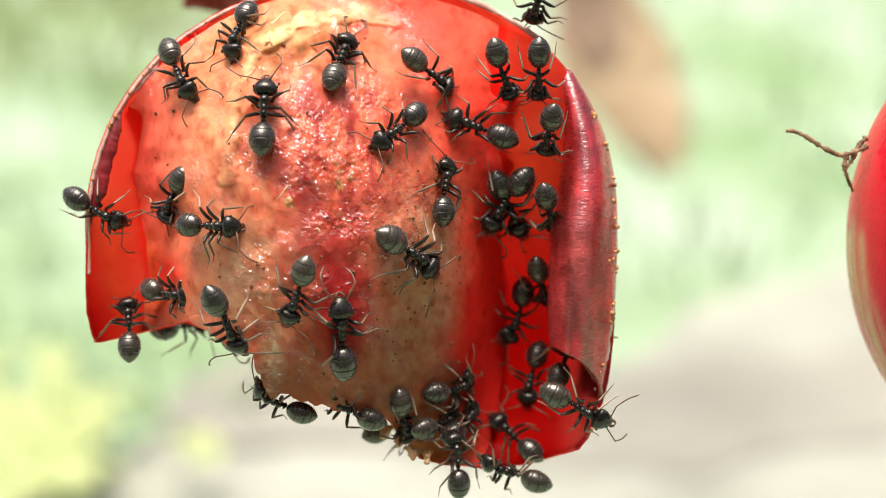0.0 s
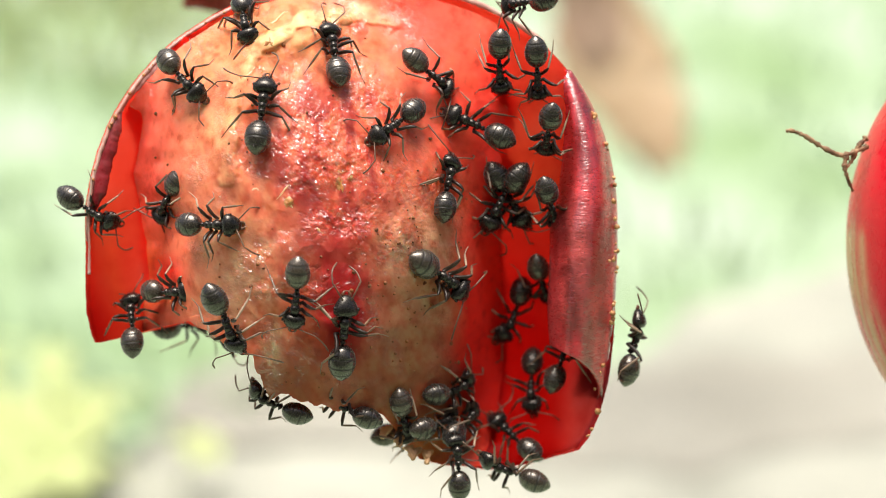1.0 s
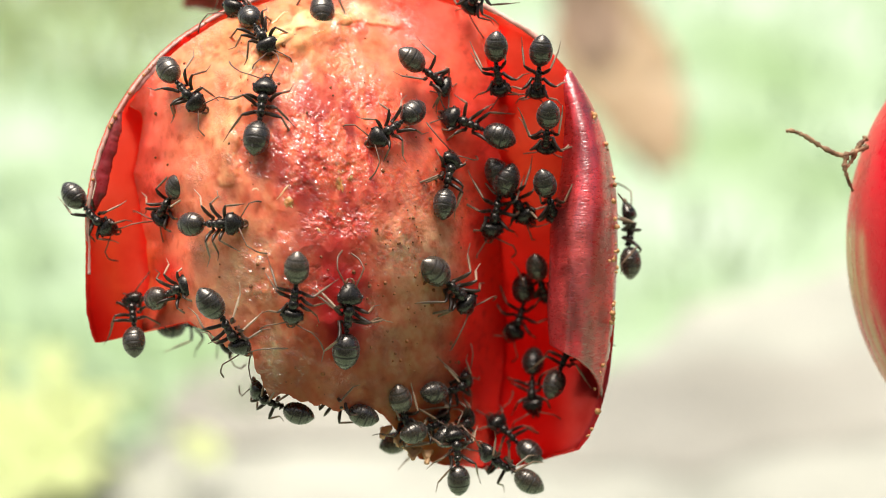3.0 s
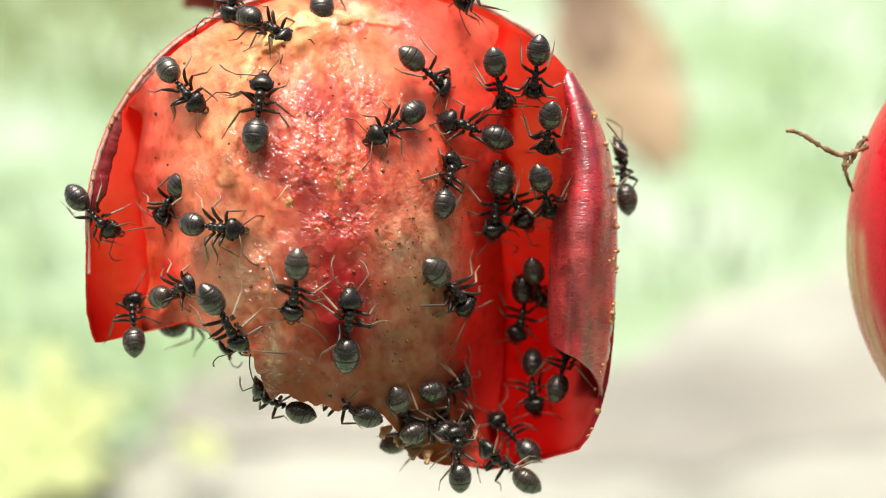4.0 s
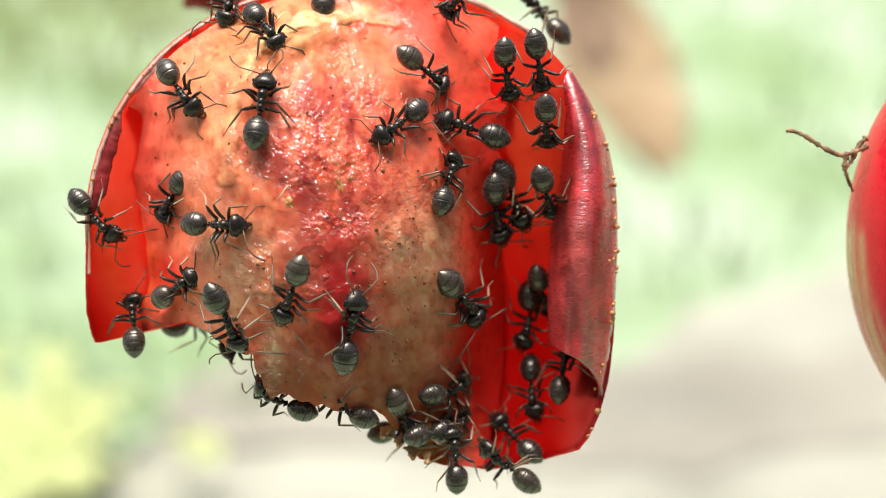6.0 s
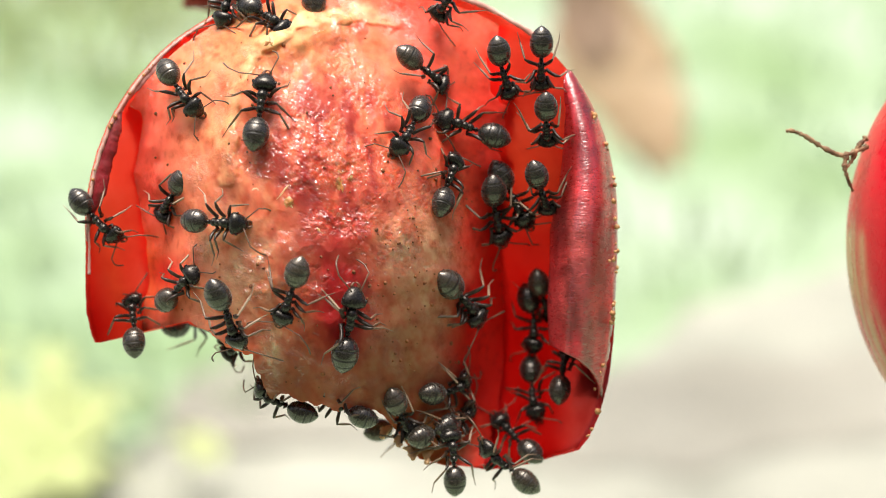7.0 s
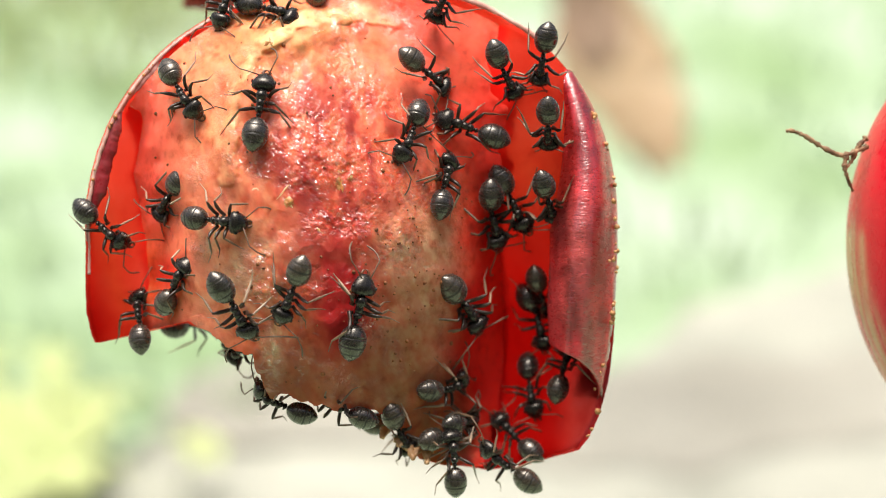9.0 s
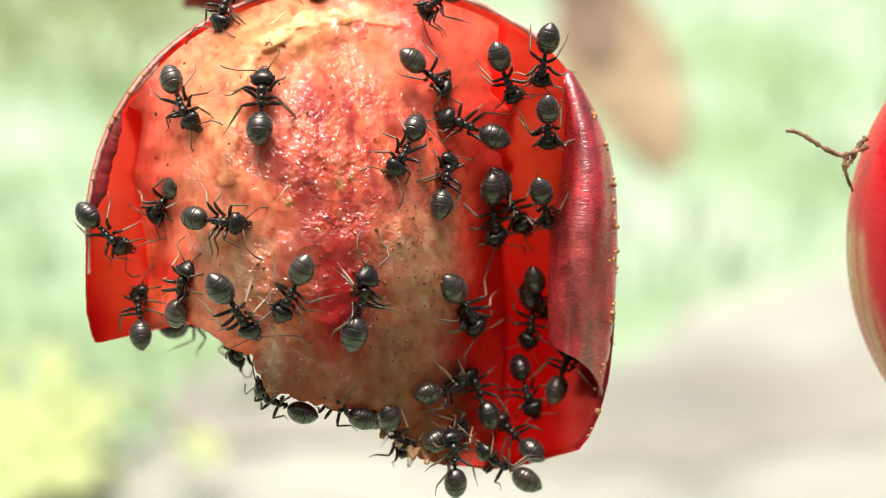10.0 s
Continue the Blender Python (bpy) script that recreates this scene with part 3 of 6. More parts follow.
    c = mix(c, 0.9 * blob(u, v, 0.8, -5.2, 0.8, 0.9) * rag, (0.34, 0.035, 0.022))
    c = mix(c, 0.9 * blob(u, v, -8.6, -5.0, 0.5, 1.2) * np.clip(fine + 0.4, 0, 1), (0.62, 0.44, 0.28))
    top = crest(u, v)
    c = mix(c, 1.0 * top * np.clip(1 + 1.2 * grain(u, v, 0.6, 3, 51), 0, 1), (0.84, 0.58, 0.29))
    c = mix(c, 0.9 * np.clip(blob(u, v, -7.6, 10.8, 5.0, 2.4), 0, 1) * np.clip((-grain(u, v, 0.9, 4, 52) - 0.30) * 6, 0, 1), (0.40, 0.10, 0.03))
    mottle = np.clip(1.3 * blob(u, v, -5, 0, 9, 11), 0, 1)
    c = c * (1 - (mottle * np.clip(-tissue * 2.4 - 0.2, 0, 1))[:, None] * np.array([0.10, 0.22, 0.24]))
    c = c * (1 + (mottle * np.clip(thread * 2.0, -0.5, 0.8))[:, None] * np.array([0.10, 0.38, 0.42]))
    right = 1 / (1 + np.exp(-(u - 2.3 + 0.9 / (1 + np.exp(v + 1)) + 0.33 * np.maximum(0, v - 3) + 1.3 / (1 + np.exp(2 - v)) + 0.9 * grain(u, v, 1.8, 3, 21)) * 2.2))
    c = mix(c, right, (1.0, 0.095, 0.055))
    c = mix(c, 0.8 * right * np.clip(1.3 * blob(u, v, 2.2, 10.6, 3.2, 2.2) * (nz + 0.2), 0, 1), (0.97, 0.24, 0.09))
    c = mix(c, 0.9 / (1 + np.exp(-(u - 1.5 + 0.5 * grain(u, v, 1.6, 3, 22)) * 1.9)) / (1 + np.exp((v - 10.5) * 1.5)), (0.96, 0.040, 0.020))
    # red flesh painted darker downwards, matching the shade tinted into the hollow
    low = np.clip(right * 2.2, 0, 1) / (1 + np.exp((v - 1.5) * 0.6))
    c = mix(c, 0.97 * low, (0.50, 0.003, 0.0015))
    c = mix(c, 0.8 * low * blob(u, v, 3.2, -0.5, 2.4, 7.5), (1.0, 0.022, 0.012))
    c = mix(c, 0.9 * blob(u, v, -0.6, 11.2, 3.4, 2.2), (0.95, 0.120, 0.075))
    c = mix(c, 1.1 * blob(u, v, -0.7, -9.9, 1.9, 1.5), (0.46, 0.15, 0.045))
    c = mix(c, 0.8 * blob(u, v, 7.4, -8.0, 2.2, 4.0), (0.60, 0.03, 0.04))
    c = mix(c, 1 / (1 + np.exp((u + 13.2 + 0.15 * np.maximum(0, v - 4) + 0.7 * grain(u, v, 1.5, 3, 8)) * 1.5)) * (1 / (1 + np.exp(-(v + 4)))), (0.93, 0.135, 0.090))
    c = mix(c, 1.1 * blob(u, v, -15.4, -1.4, 1.4, 2.0), (0.92, 0.190, 0.045))
    c = mix(c, 0.9 / (1 + np.exp((u + 16.2 + 0.4 * grain(u, v, 1.2, 2, 23)) * 2.2)) / (1 + np.exp((v - 0.5) * 1.2)), (0.56, 0.028, 0.016))
    c = mix(c, 1.1 * blob(u, v, -14.0, -1.2, 0.9, 0.9), (0.80, 0.035, 0.016))
    c = mix(c, 1.0 * blob(u, v, -15.3, -4.6, 2.8, 1.5), (0.34, 0.020, 0.012))
    c = c * (1 - 0.35 * np.clip(fine - 0.75, 0, 1)[:, None])
    damp = 0.45 * np.clip(grain(u, v, 1.2, 3, 35) * 2.5 + 0.35, 0, 1)
    wet = np.clip(damp + 1.15 * juicy(u, v), 0, 1) * (1 - 0.93 * right)
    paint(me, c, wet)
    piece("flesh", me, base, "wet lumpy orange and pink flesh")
    # rolled skin along one side
    m, k = 150, 44
    verts = []
    for i in range(m):
        f = i / (m - 1)
        v0 = 8.9 - 14.6 * f
        wide = 3.05 * min(1, 0.02 + 1.43 * f ** 0.62) * (1 - 0.10 * max(0, (f - 0.8) / 0.2))
        for j in range(k):
            s = j / (k - 1)
            ang = s * radians(285) - radians(75)
            inward = min(1, max(0, ang / math.pi))
            rough = 0.30 * math.sin(s * 17 + 0.8 + 0.10 * v0) * min(1, f * 2) + 0.09 * float(grain(s * 7, v0 * 0.08, 0.8, 3, 3)) + 0.03 * float(grain(s * 6, v0, 0.5, 3, 5))
            drop = -(max(0.0, f - 0.8) / 0.2) ** 1.5 * (1.9 * (1 - inward) ** 2.2 - 1.0 * inward)
            vv = v0 + drop
            outer = CU + 13.32 * (1 - (abs(vv - CV) / (12.6 if vv > CV else 22)) ** 2.2) ** (1 / 2.2)
            uu = outer - wide * 0.5 * (1 - math.cos(ang)) * (1 if s < 0.83 else 0.985)
            yy = 0.9 - wide * 0.72 * math.sin(ang) * (1.1 - 0.12 * s) + rough
            verts.append(local(uu, vv + 0.12 * float(grain(s * 9, 1, 1, 2)) * (f > 0.97), yy))
    faces = [(i * k + j, i * k + j + 1, i * k + k + j + 1, i * k + k + j) for i in range(m - 1) for j in range(k - 1)]
    me = mesh("rolled_edge", verts, faces, SKIN_OUT)
    f = np.repeat(np.linspace(0, 1, m), k) + 0.15 * grain(np.tile(np.arange(k) * 0.4, m), np.repeat(np.arange(m) * 0.3, k), 3, 2)
    w = np.clip((f - 0.25) * 2.2, 0, 1)[:, None]
    s = np.tile(np.linspace(0, 1, k), m)
    dull = (np.exp(-((s - 0.60 + 0.04 * grain(np.repeat(np.arange(m) * 0.2, k), s, 2, 3)) / 0.26) ** 2) * 0.9 * np.clip(f * 2.2 - 0.2, 0, 1))[:, None]
    col = (np.array([0.56, 0.016, 0.026]) * (1 - w) + w * np.array([0.48, 0.024, 0.034])) * (1 - 0.6 * dull) + 0.6 * dull * np.array([0.22, 0.055, 0.044])
    end = np.clip((f - 0.86) * 9, 0, 1)[:, None] * (s < 0.75)[:, None]
    col = col * (1 - 0.8 * end) + 0.8 * end * np.array([0.36, 0.016, 0.022])
    col = col * (1 + 0.35 * grain(s * 30, np.repeat(np.arange(m) * 0.25, k), 2.6, 4, 17) + 0.25 * grain(s * 60, np.repeat(np.arange(m) * 1.0, k), 1.5, 2, 18))[:, None]
    streak = grain(s * 22, np.repeat(np.arange(m) * 0.035, k), 1.0, 3, 25)
    col = col * (1 + np.clip(streak * 2.2, -0.55, 0.8)[:, None] * np.array([0.6, 1.0, 1.0]))
    paint(me, col)
    ob = piece("rolled_edge", me, base, "dull crimson skin rolled inwards")
    so = ob.modifiers.new("thick", "SOLIDIFY")
    so.thickness, so.offset = 0.22 * MM, 1.0
    # pale torn rim
    bold = 1 / (1 + np.exp((th - 1.55) * 9))         # the rim stands out where the skin is thick
    idx = [i for i in range(nt) if 0.24 * math.pi < th[i] < 1.06 * math.pi]
    pts = [local(CU + math.cos(th[i]) * R[i] * (0.998 + 0.016 * bold[i]), CV + math.sin(th[i]) * R[i] * (0.998 + 0.016 * bold[i]), float(sag(CV + math.sin(th[i]) * R[i])) - 0.1 - 0.2 * bold[i] + 0.25 * float(grain(i * 0.3, 0, 3, 2))) for i in idx]
    rad = [MM * (0.07 + 0.065 * bold[i] + 0.04 * float(grain(i * 0.9, 3, 2, 4)) + 0.06 * math.exp(-((th[i] - 2.5) / 0.16) ** 2) * (0.6 + 0.8 * float(grain(i * 0.4, 9, 2, 3)))) for i in idx]
    piece("torn_rim", mesh("torn_rim", *tube(pts, rad, 7), RIM), base, "pale dried torn skin edge")
    return base


FRUIT = fruit()


# ---- ants ----
def profile(xs, ry, rz, zs, n=16):
    """A rounded body along x: half widths, half heights and heights of its axis."""
    verts, faces = [], []
    for x, a, b, z in zip(xs, ry, rz, zs):
        for k in range(n):
            w = 2 * math.pi * k / n
            verts.append(Vector((x, a * math.cos(w), z + b * math.sin(w))) * MM)
    m = len(xs)
    for i in range(m - 1):
        for k in range(n):
            k2 = (k + 1) % n
            faces.append((i * n + k, i * n + k2, i * n + n + k2, i * n + n + k))
    faces.append(tuple(range(n))[::-1])
    faces.append(tuple((m - 1) * n + k for k in range(n)))
    return verts, faces


def gaster_mesh():
    xs, r, ring = [], [], (0.30, 0.55, 0.76)
    ts = sorted(set([0.0, 0.02, 0.06, 0.12, 0.2, 0.26, 0.36, 0.44, 0.51, 0.6, 0.68, 0.73, 0.82, 0.88, 0.93, 0.97, 1.0] + [q - 0.008 for q in ring] + [q + 0.008 for q in ring] + [q + 0.026 for q in ring]))
    for t in ts:
        f = math.sqrt(max(0, 1 - ((0.46 - t) / 0.46) ** 2)) if t < 0.46 else max(0, 1 - ((t - 0.46) / 0.54) ** 2.1) ** 0.72
        f = max(f, 0.03)
        f *= 1 - 0.05 * sum(1 for q in ring if abs(t - q - 0.008) < 1e-6)
        xs.append(-0.02 - 1.84 * t)
        r.append(f)
    v, f = profile(xs, [0.67 * q for q in r], [0.60 * q for q in r], [0.06 + 0.04 * math.sin(math.pi * -x / 1.86) for x in xs], 22)
    rows = len(xs)
    rng, hairs = random.Random(2), []
    for _ in range(36):
        i, k = rng.randrange(rows // 2, rows - 1), rng.randrange(22)
        p, q = v[i * 22 + k], v[i * 22 + (k + 3) % 22]
        out = Vector((-0.5, p.y / MM, p.z / MM - 0.08)).normalized() + Vector((-0.7, 0, 0))
        side = Vector((0, -p.z + 0.08 * MM, p.y)).normalized() * 0.011 * MM
        hairs.append(([p - side, p + side, p + out.normalized() * rng.uniform(0.06, 0.12) * MM], [(0, 1, 2)]))
    hv, hf = joined(hairs)
    n = len(v)
    me = mesh("gaster", list(v) + hv, list(f) + [tuple(i + n for i in q) for q in hf], GASTER)
    me.materials.append(BAND)
    me.materials.append(HAIR)
    band = [i for i in range(rows - 1) if any(abs((ts[i] + ts[i + 1]) / 2 - q - 0.012) < 0.03 and ts[i + 1] - ts[i] < 0.03 for q in ring)]
    me.polygons.foreach_set("material_index", [2 if i >= len(f) else 1 if i // 22 in band else 0 for i in range(len(me.polygons))])
    return me


def head_mesh():
    xs = [-0.02, 0.0, 0.06, 0.16, 0.30, 0.46, 0.62, 0.76, 0.86, 0.92]
    ry = [0.05, 0.30, 0.46, 0.53, 0.53, 0.48, 0.40, 0.31, 0.21, 0.09]
    rz = [0.05, 0.18, 0.28, 0.33, 0.35, 0.33, 0.28, 0.22, 0.15, 0.06]
    return mesh("head", *profile(xs, ry, rz, [0, 0, 0.01, 0.02, 0.02, 0, -0.03, -0.06, -0.08, -0.1], 18), CHITIN)


def thorax_mesh():
    xs = [0.64, 0.60, 0.52, 0.40, 0.26, 0.12, 0.03, -0.04, -0.14, -0.22, -0.28, -0.36, -0.46, -0.55, -0.61, -0.64]
    ry = [0.05, 0.14, 0.21, 0.27, 0.28, 0.24, 0.19, 0.20, 0.205, 0.19, 0.17, 0.215, 0.22, 0.18, 0.11, 0.04]
    zs = [0.58, 0.58, 0.60, 0.62, 0.63, 0.62, 0.585, 0.60, 0.60, 0.575, 0.545, 0.56, 0.54, 0.50, 0.46, 0.44]
    fine = np.linspace(0, len(xs) - 1, 46)
    at = lambda q: list(np.interp(fine, range(len(xs)), q))
    v, f = profile(at(xs), at(ry), [1.06 * q for q in at(ry)], at(zs), 16)
    return mesh("thorax", v, [q[::-1] for q in f], CHITIN)


def petiole_mesh():
    a = profile([-0.58, -0.64, -0.72, -0.80, -0.86], [0.06, 0.10, 0.14, 0.12, 0.07], [0.07, 0.12, 0.25, 0.16, 0.07], [0.42, 0.43, 0.48, 0.45, 0.44], 10)
    return mesh("petiole", a[0], [q[::-1] for q in a[1]], CHITIN)


COXA = {"front": (0.42, 0.20, 0.42), "middle": (0.04, 0.20, 0.40), "hind": (-0.34, 0.19, 0.38)}
POSES = {  # knee, ankle, foot for three stances of each leg
    "front": [((0.95, 0.92, 0.85), (1.28, 1.42, 0.15), (1.62, 1.70, 0.02)), ((0.75, 1.05, 0.8), (1.35, 1.20, 0.12), (1.85, 1.25, 0.02)), ((0.55, 1.0, 0.9), (0.85, 1.62, 0.15), (1.05, 2.05, 0.02))],
    "middle": [((-0.05, 1.15, 0.95), (-0.15, 1.80, 0.15), (-0.30, 2.30, 0.02)), ((-0.35, 1.10, 0.95), (-0.62, 1.70, 0.15), (-0.95, 2.10, 0.02)), ((0.30, 1.12, 0.9), (0.52, 1.72, 0.15), (0.60, 2.25, 0.02))],
    "hind": [((-0.85, 1.05, 1.0), (-1.55, 1.65, 0.15), (-2.10, 1.95, 0.02)), ((-1.05, 0.85, 1.05), (-1.95, 1.25, 0.15), (-2.6, 1.35, 0.02)), ((-0.60, 1.15, 1.0), (-1.05, 1.95, 0.15), (-1.45, 2.5, 0.02))],
}
LEGS = {}
for which, stances in POSES.items():
    for n, (knee, ankle, foot) in enumerate(stances):
        for side in (1, -1):
            c = Vector(COXA[which])
            k, a, f = (Vector((q[0] * 0.9 - c.x, q[1] * 0.86 - c.y, q[2] - c.z)) for q in (knee, ankle, foot))
            line = [Vector((0, 0, 0)), Vector((0, 0.14, -0.12)), k * 0.35 + Vector((0, 0.05, 0)), k * 0.7 + Vector((0, 0, 0.04)), k * 0.96, k, k * 0.96 + a * 0.04, k * 0.6 + a * 0.4,
                    k * 0.15 + a * 0.85, a, a * 0.9 + f * 0.1, a * 0.5 + f * 0.5 + Vector((0, 0, -0.02)), f]
            rad = [0.10, 0.11, 0.10, 0.105, 0.065, 0.05, 0.052, 0.066, 0.058, 0.042, 0.03, 0.026, 0.016]
            line = [Vector((p.x, p.y * side, p.z)) * MM for p in line]
            v, q = tube(line, [r * MM for r in rad], 7)
            LEGS[which, n, side] = mesh("leg", v, q, LEG)
            LEGS[which, n, side].materials.append(SHIN)
            LEGS[which, n, side].polygons.foreach_set("material_index", [1 if i >= 42 and i < 84 or i == 85 else 0 for i in range(len(q))])
FEELERS = {}
for n, (elbow, mid, tip) in enumerate([((0.55, 0.80, 0.22), (1.05, 0.95, 0.05), (1.50, 0.80, -0.30)), ((0.80, 0.55, 0.15), (1.20, 0.50, -0.1), (1.50, 0.30, -0.4)), ((0.20, 0.95, 0.25), (0.65, 1.35, 0.1), (1.15, 1.55, -0.15))]):
    for side in (1, -1):
        e, m2, t2 = Vector(elbow), Vector(mid), Vector(tip)
        line = [Vector((0, 0, 0)), e * 0.5 + Vector((0, 0, 0.03)), e * 0.97] + bend([e, m2, t2], 4)
        line = [Vector((p.x, p.y * side, p.z)) * MM for p in line]
        rad = [0.035, 0.032, 0.035] + [0.032 + 0.014 * i / 8 for i in range(9)]
        rad[-1] = 0.02
        v, q = tube(line, [r * MM for r in rad], 6)
        FEELERS[n, side] = mesh("antenna", v, q, FEELER)


def ball(a, b, c, n=8, m=6):
    xs = [-a * math.cos(math.pi * i / m) for i in range(m + 1)]
    return profile(xs, [max(0.02 * b, b * math.sin(math.pi * i / m)) for i in range(m + 1)], [max(0.02 * c, c * math.sin(math.pi * i / m)) for i in range(m + 1)], [0] * (m + 1), n)


GASTER_ME, HEAD_ME, THORAX_ME, PETIOLE_ME = gaster_mesh(), head_mesh(), thorax_mesh(), petiole_mesh()
EYE_ME = mesh("eye", *ball(0.10, 0.06, 0.10), EYE)
JAWS = {s: mesh("mandible", *tube([Vector((0, 0.12 * s, 0)) * MM, Vector((0.10, 0.16 * s, -0.01)) * MM, Vector((0.22, 0.10 * s, -0.02)) * MM, Vector((0.27, 0.0, -0.03)) * MM],
                                  [0.07 * MM, 0.075 * MM, 0.055 * MM, 0.02 * MM], 7), JAW) for s in (1, -1)}
ANT_GROUP = "ants feeding on the red fruit"


def ant(seed, label, size=1.0, head_turn=0.0, gaster_turn=0.0, gaster_lift=0.0, head_lift=0.0):
    """A worker ant, facing +x, standing on z = 0, its waist at the origin; turns in degrees."""
    rng = random.Random(seed)
    base = thing("ant", label, "ant", ANT_GROUP)
    base.scale = (size, size, size)
    piece("thorax", THORAX_ME, base)
    piece("petiole", PETIOLE_ME, base)
    g = piece("gaster", GASTER_ME, base, "dark grey segmented gaster")
    g.matrix_local = pose(-0.84 * MM, 0, 0.46 * MM, 0, gaster_lift, gaster_turn)
    h = piece("head", HEAD_ME, base)
    h.matrix_local = pose(0.60 * MM, 0, 0.60 * MM, 0, 8 - head_lift, head_turn)
    h.scale = (1.1, 1.16, 1.12)
    for s in (1, -1):
        piece("eye", EYE_ME, h).matrix_local = pose(0.34 * MM, 0.49 * s * MM, 0.10 * MM, 0, 0, 12 * s)
        piece("mandible", JAWS[s], h, "reddish-brown mandible").matrix_local = pose(0.84 * MM, 0, -0.09 * MM)
        piece("antenna", FEELERS[rng.randrange(3), s], h, "elbowed brown antenna").matrix_local = pose(0.66 * MM, 0.14 * s * MM, 0.12 * MM, 0, rng.uniform(-12, 12), rng.uniform(-22, 22))
        for which in ("front", "middle", "hind"):
            c = COXA[which]
            leg = piece("leg", LEGS[which, rng.randrange(3), s], base)
            leg.matrix_local = pose(c[0] * MM, c[1] * s * MM, c[2] * MM, rng.uniform(-10, 10), rng.uniform(-8, 8), rng.uniform(-24, 24))
    return base


def surface(u, v):
    """Depth and slopes of the fruit round a place, smoothed over an ant's width."""
    e = 1.2
    a = depth(np.array([u, u + 0.7, u - 0.7, u, u, u + e, u - e, u, u]), np.array([v, v, v, v + 0.7, v - 0.7, v, v, v + e, v - e]))
    clip = lambda q: max(-0.7, min(0.7, q))
    return float(a[0] * 2 + a[1:5].sum()) / 6, clip(float(a[5] - a[6]) / (2 * e)), clip(float(a[7] - a[8]) / (2 * e))


def seen(m, x, z):
    """Where a point of an ant (mm along it and above it) is seen in the plane."""
    q = m @ Vector((x * MM, 0, z * MM))
    k = DIST / (DIST + q.y / MM)
    return q.x / MM * k, q.z / MM * k


def stand(gu, gv, hu, hv, at=None, off=0.0, up=None, lift=0.0, pitch=0.0, size=1.0):
    """The pose, in the plane's space, of an ant whose gaster and head are seen at these places (mm): it stands on the fruit,
    or, with up and at, clings to a side that faces up at the depth at."""
    fu, fv = hu - gu, hv - gv
    span = math.hypot(fu, fv) or 1e-6
    cu, cv = gu + 0.595 * fu - fv / span * off, gv + 0.595 * fv + fu / span * off
    y, yu, yv = surface(cu, cv) if at is None else (at, 0.0, 0.0)
    x = Vector((fu, fu * yu + fv * yv, fv)).normalized()
    z = Vector((cu - CU, -5.5, cv - CV)) if up == "out" else Vector(up) if up else Vector((yu, -1, yv))
    yy = z.cross(x).normalized()
    z = x.cross(yy).normalized()
    turn = Matrix((x, yy, z)).transposed().to_4x4() @ Matrix.Rotation(radians(pitch), 4, "Y")
    for _ in range(3):
        m = Matrix.Translation(local(cu, cv, y - lift - 0.9 * math.sin(radians(abs(pitch))))) @ turn
        g, h = seen(m, -1.76 * size, 0.5 * size), seen(m, 1.14 * size, 0.6 * size)
        cu += (gu + hu - g[0] - h[0]) / 2 - fv / span * off * 0.3
        cv += (gv + hv - g[1] - h[1]) / 2 + fu / span * off * 0.3
        turn = Matrix.Rotation(math.atan2(h[1] - g[1], h[0] - g[0]) - math.atan2(fv, fu), 4, "Y") @ turn
    return m, math.dist(g, h) - span


def steepness(rows, how, size):
    """The pitch at which an ant of this size looks as long as it does along its rows."""
    if "up" in how:
        return 0
    best = min(range(0, 46, 5), key=lambda p: sum(stand(*r[1:], **how, pitch=p, size=size)[1] ** 2 for r in rows[::2]) + 0.0004 * p)
    return best


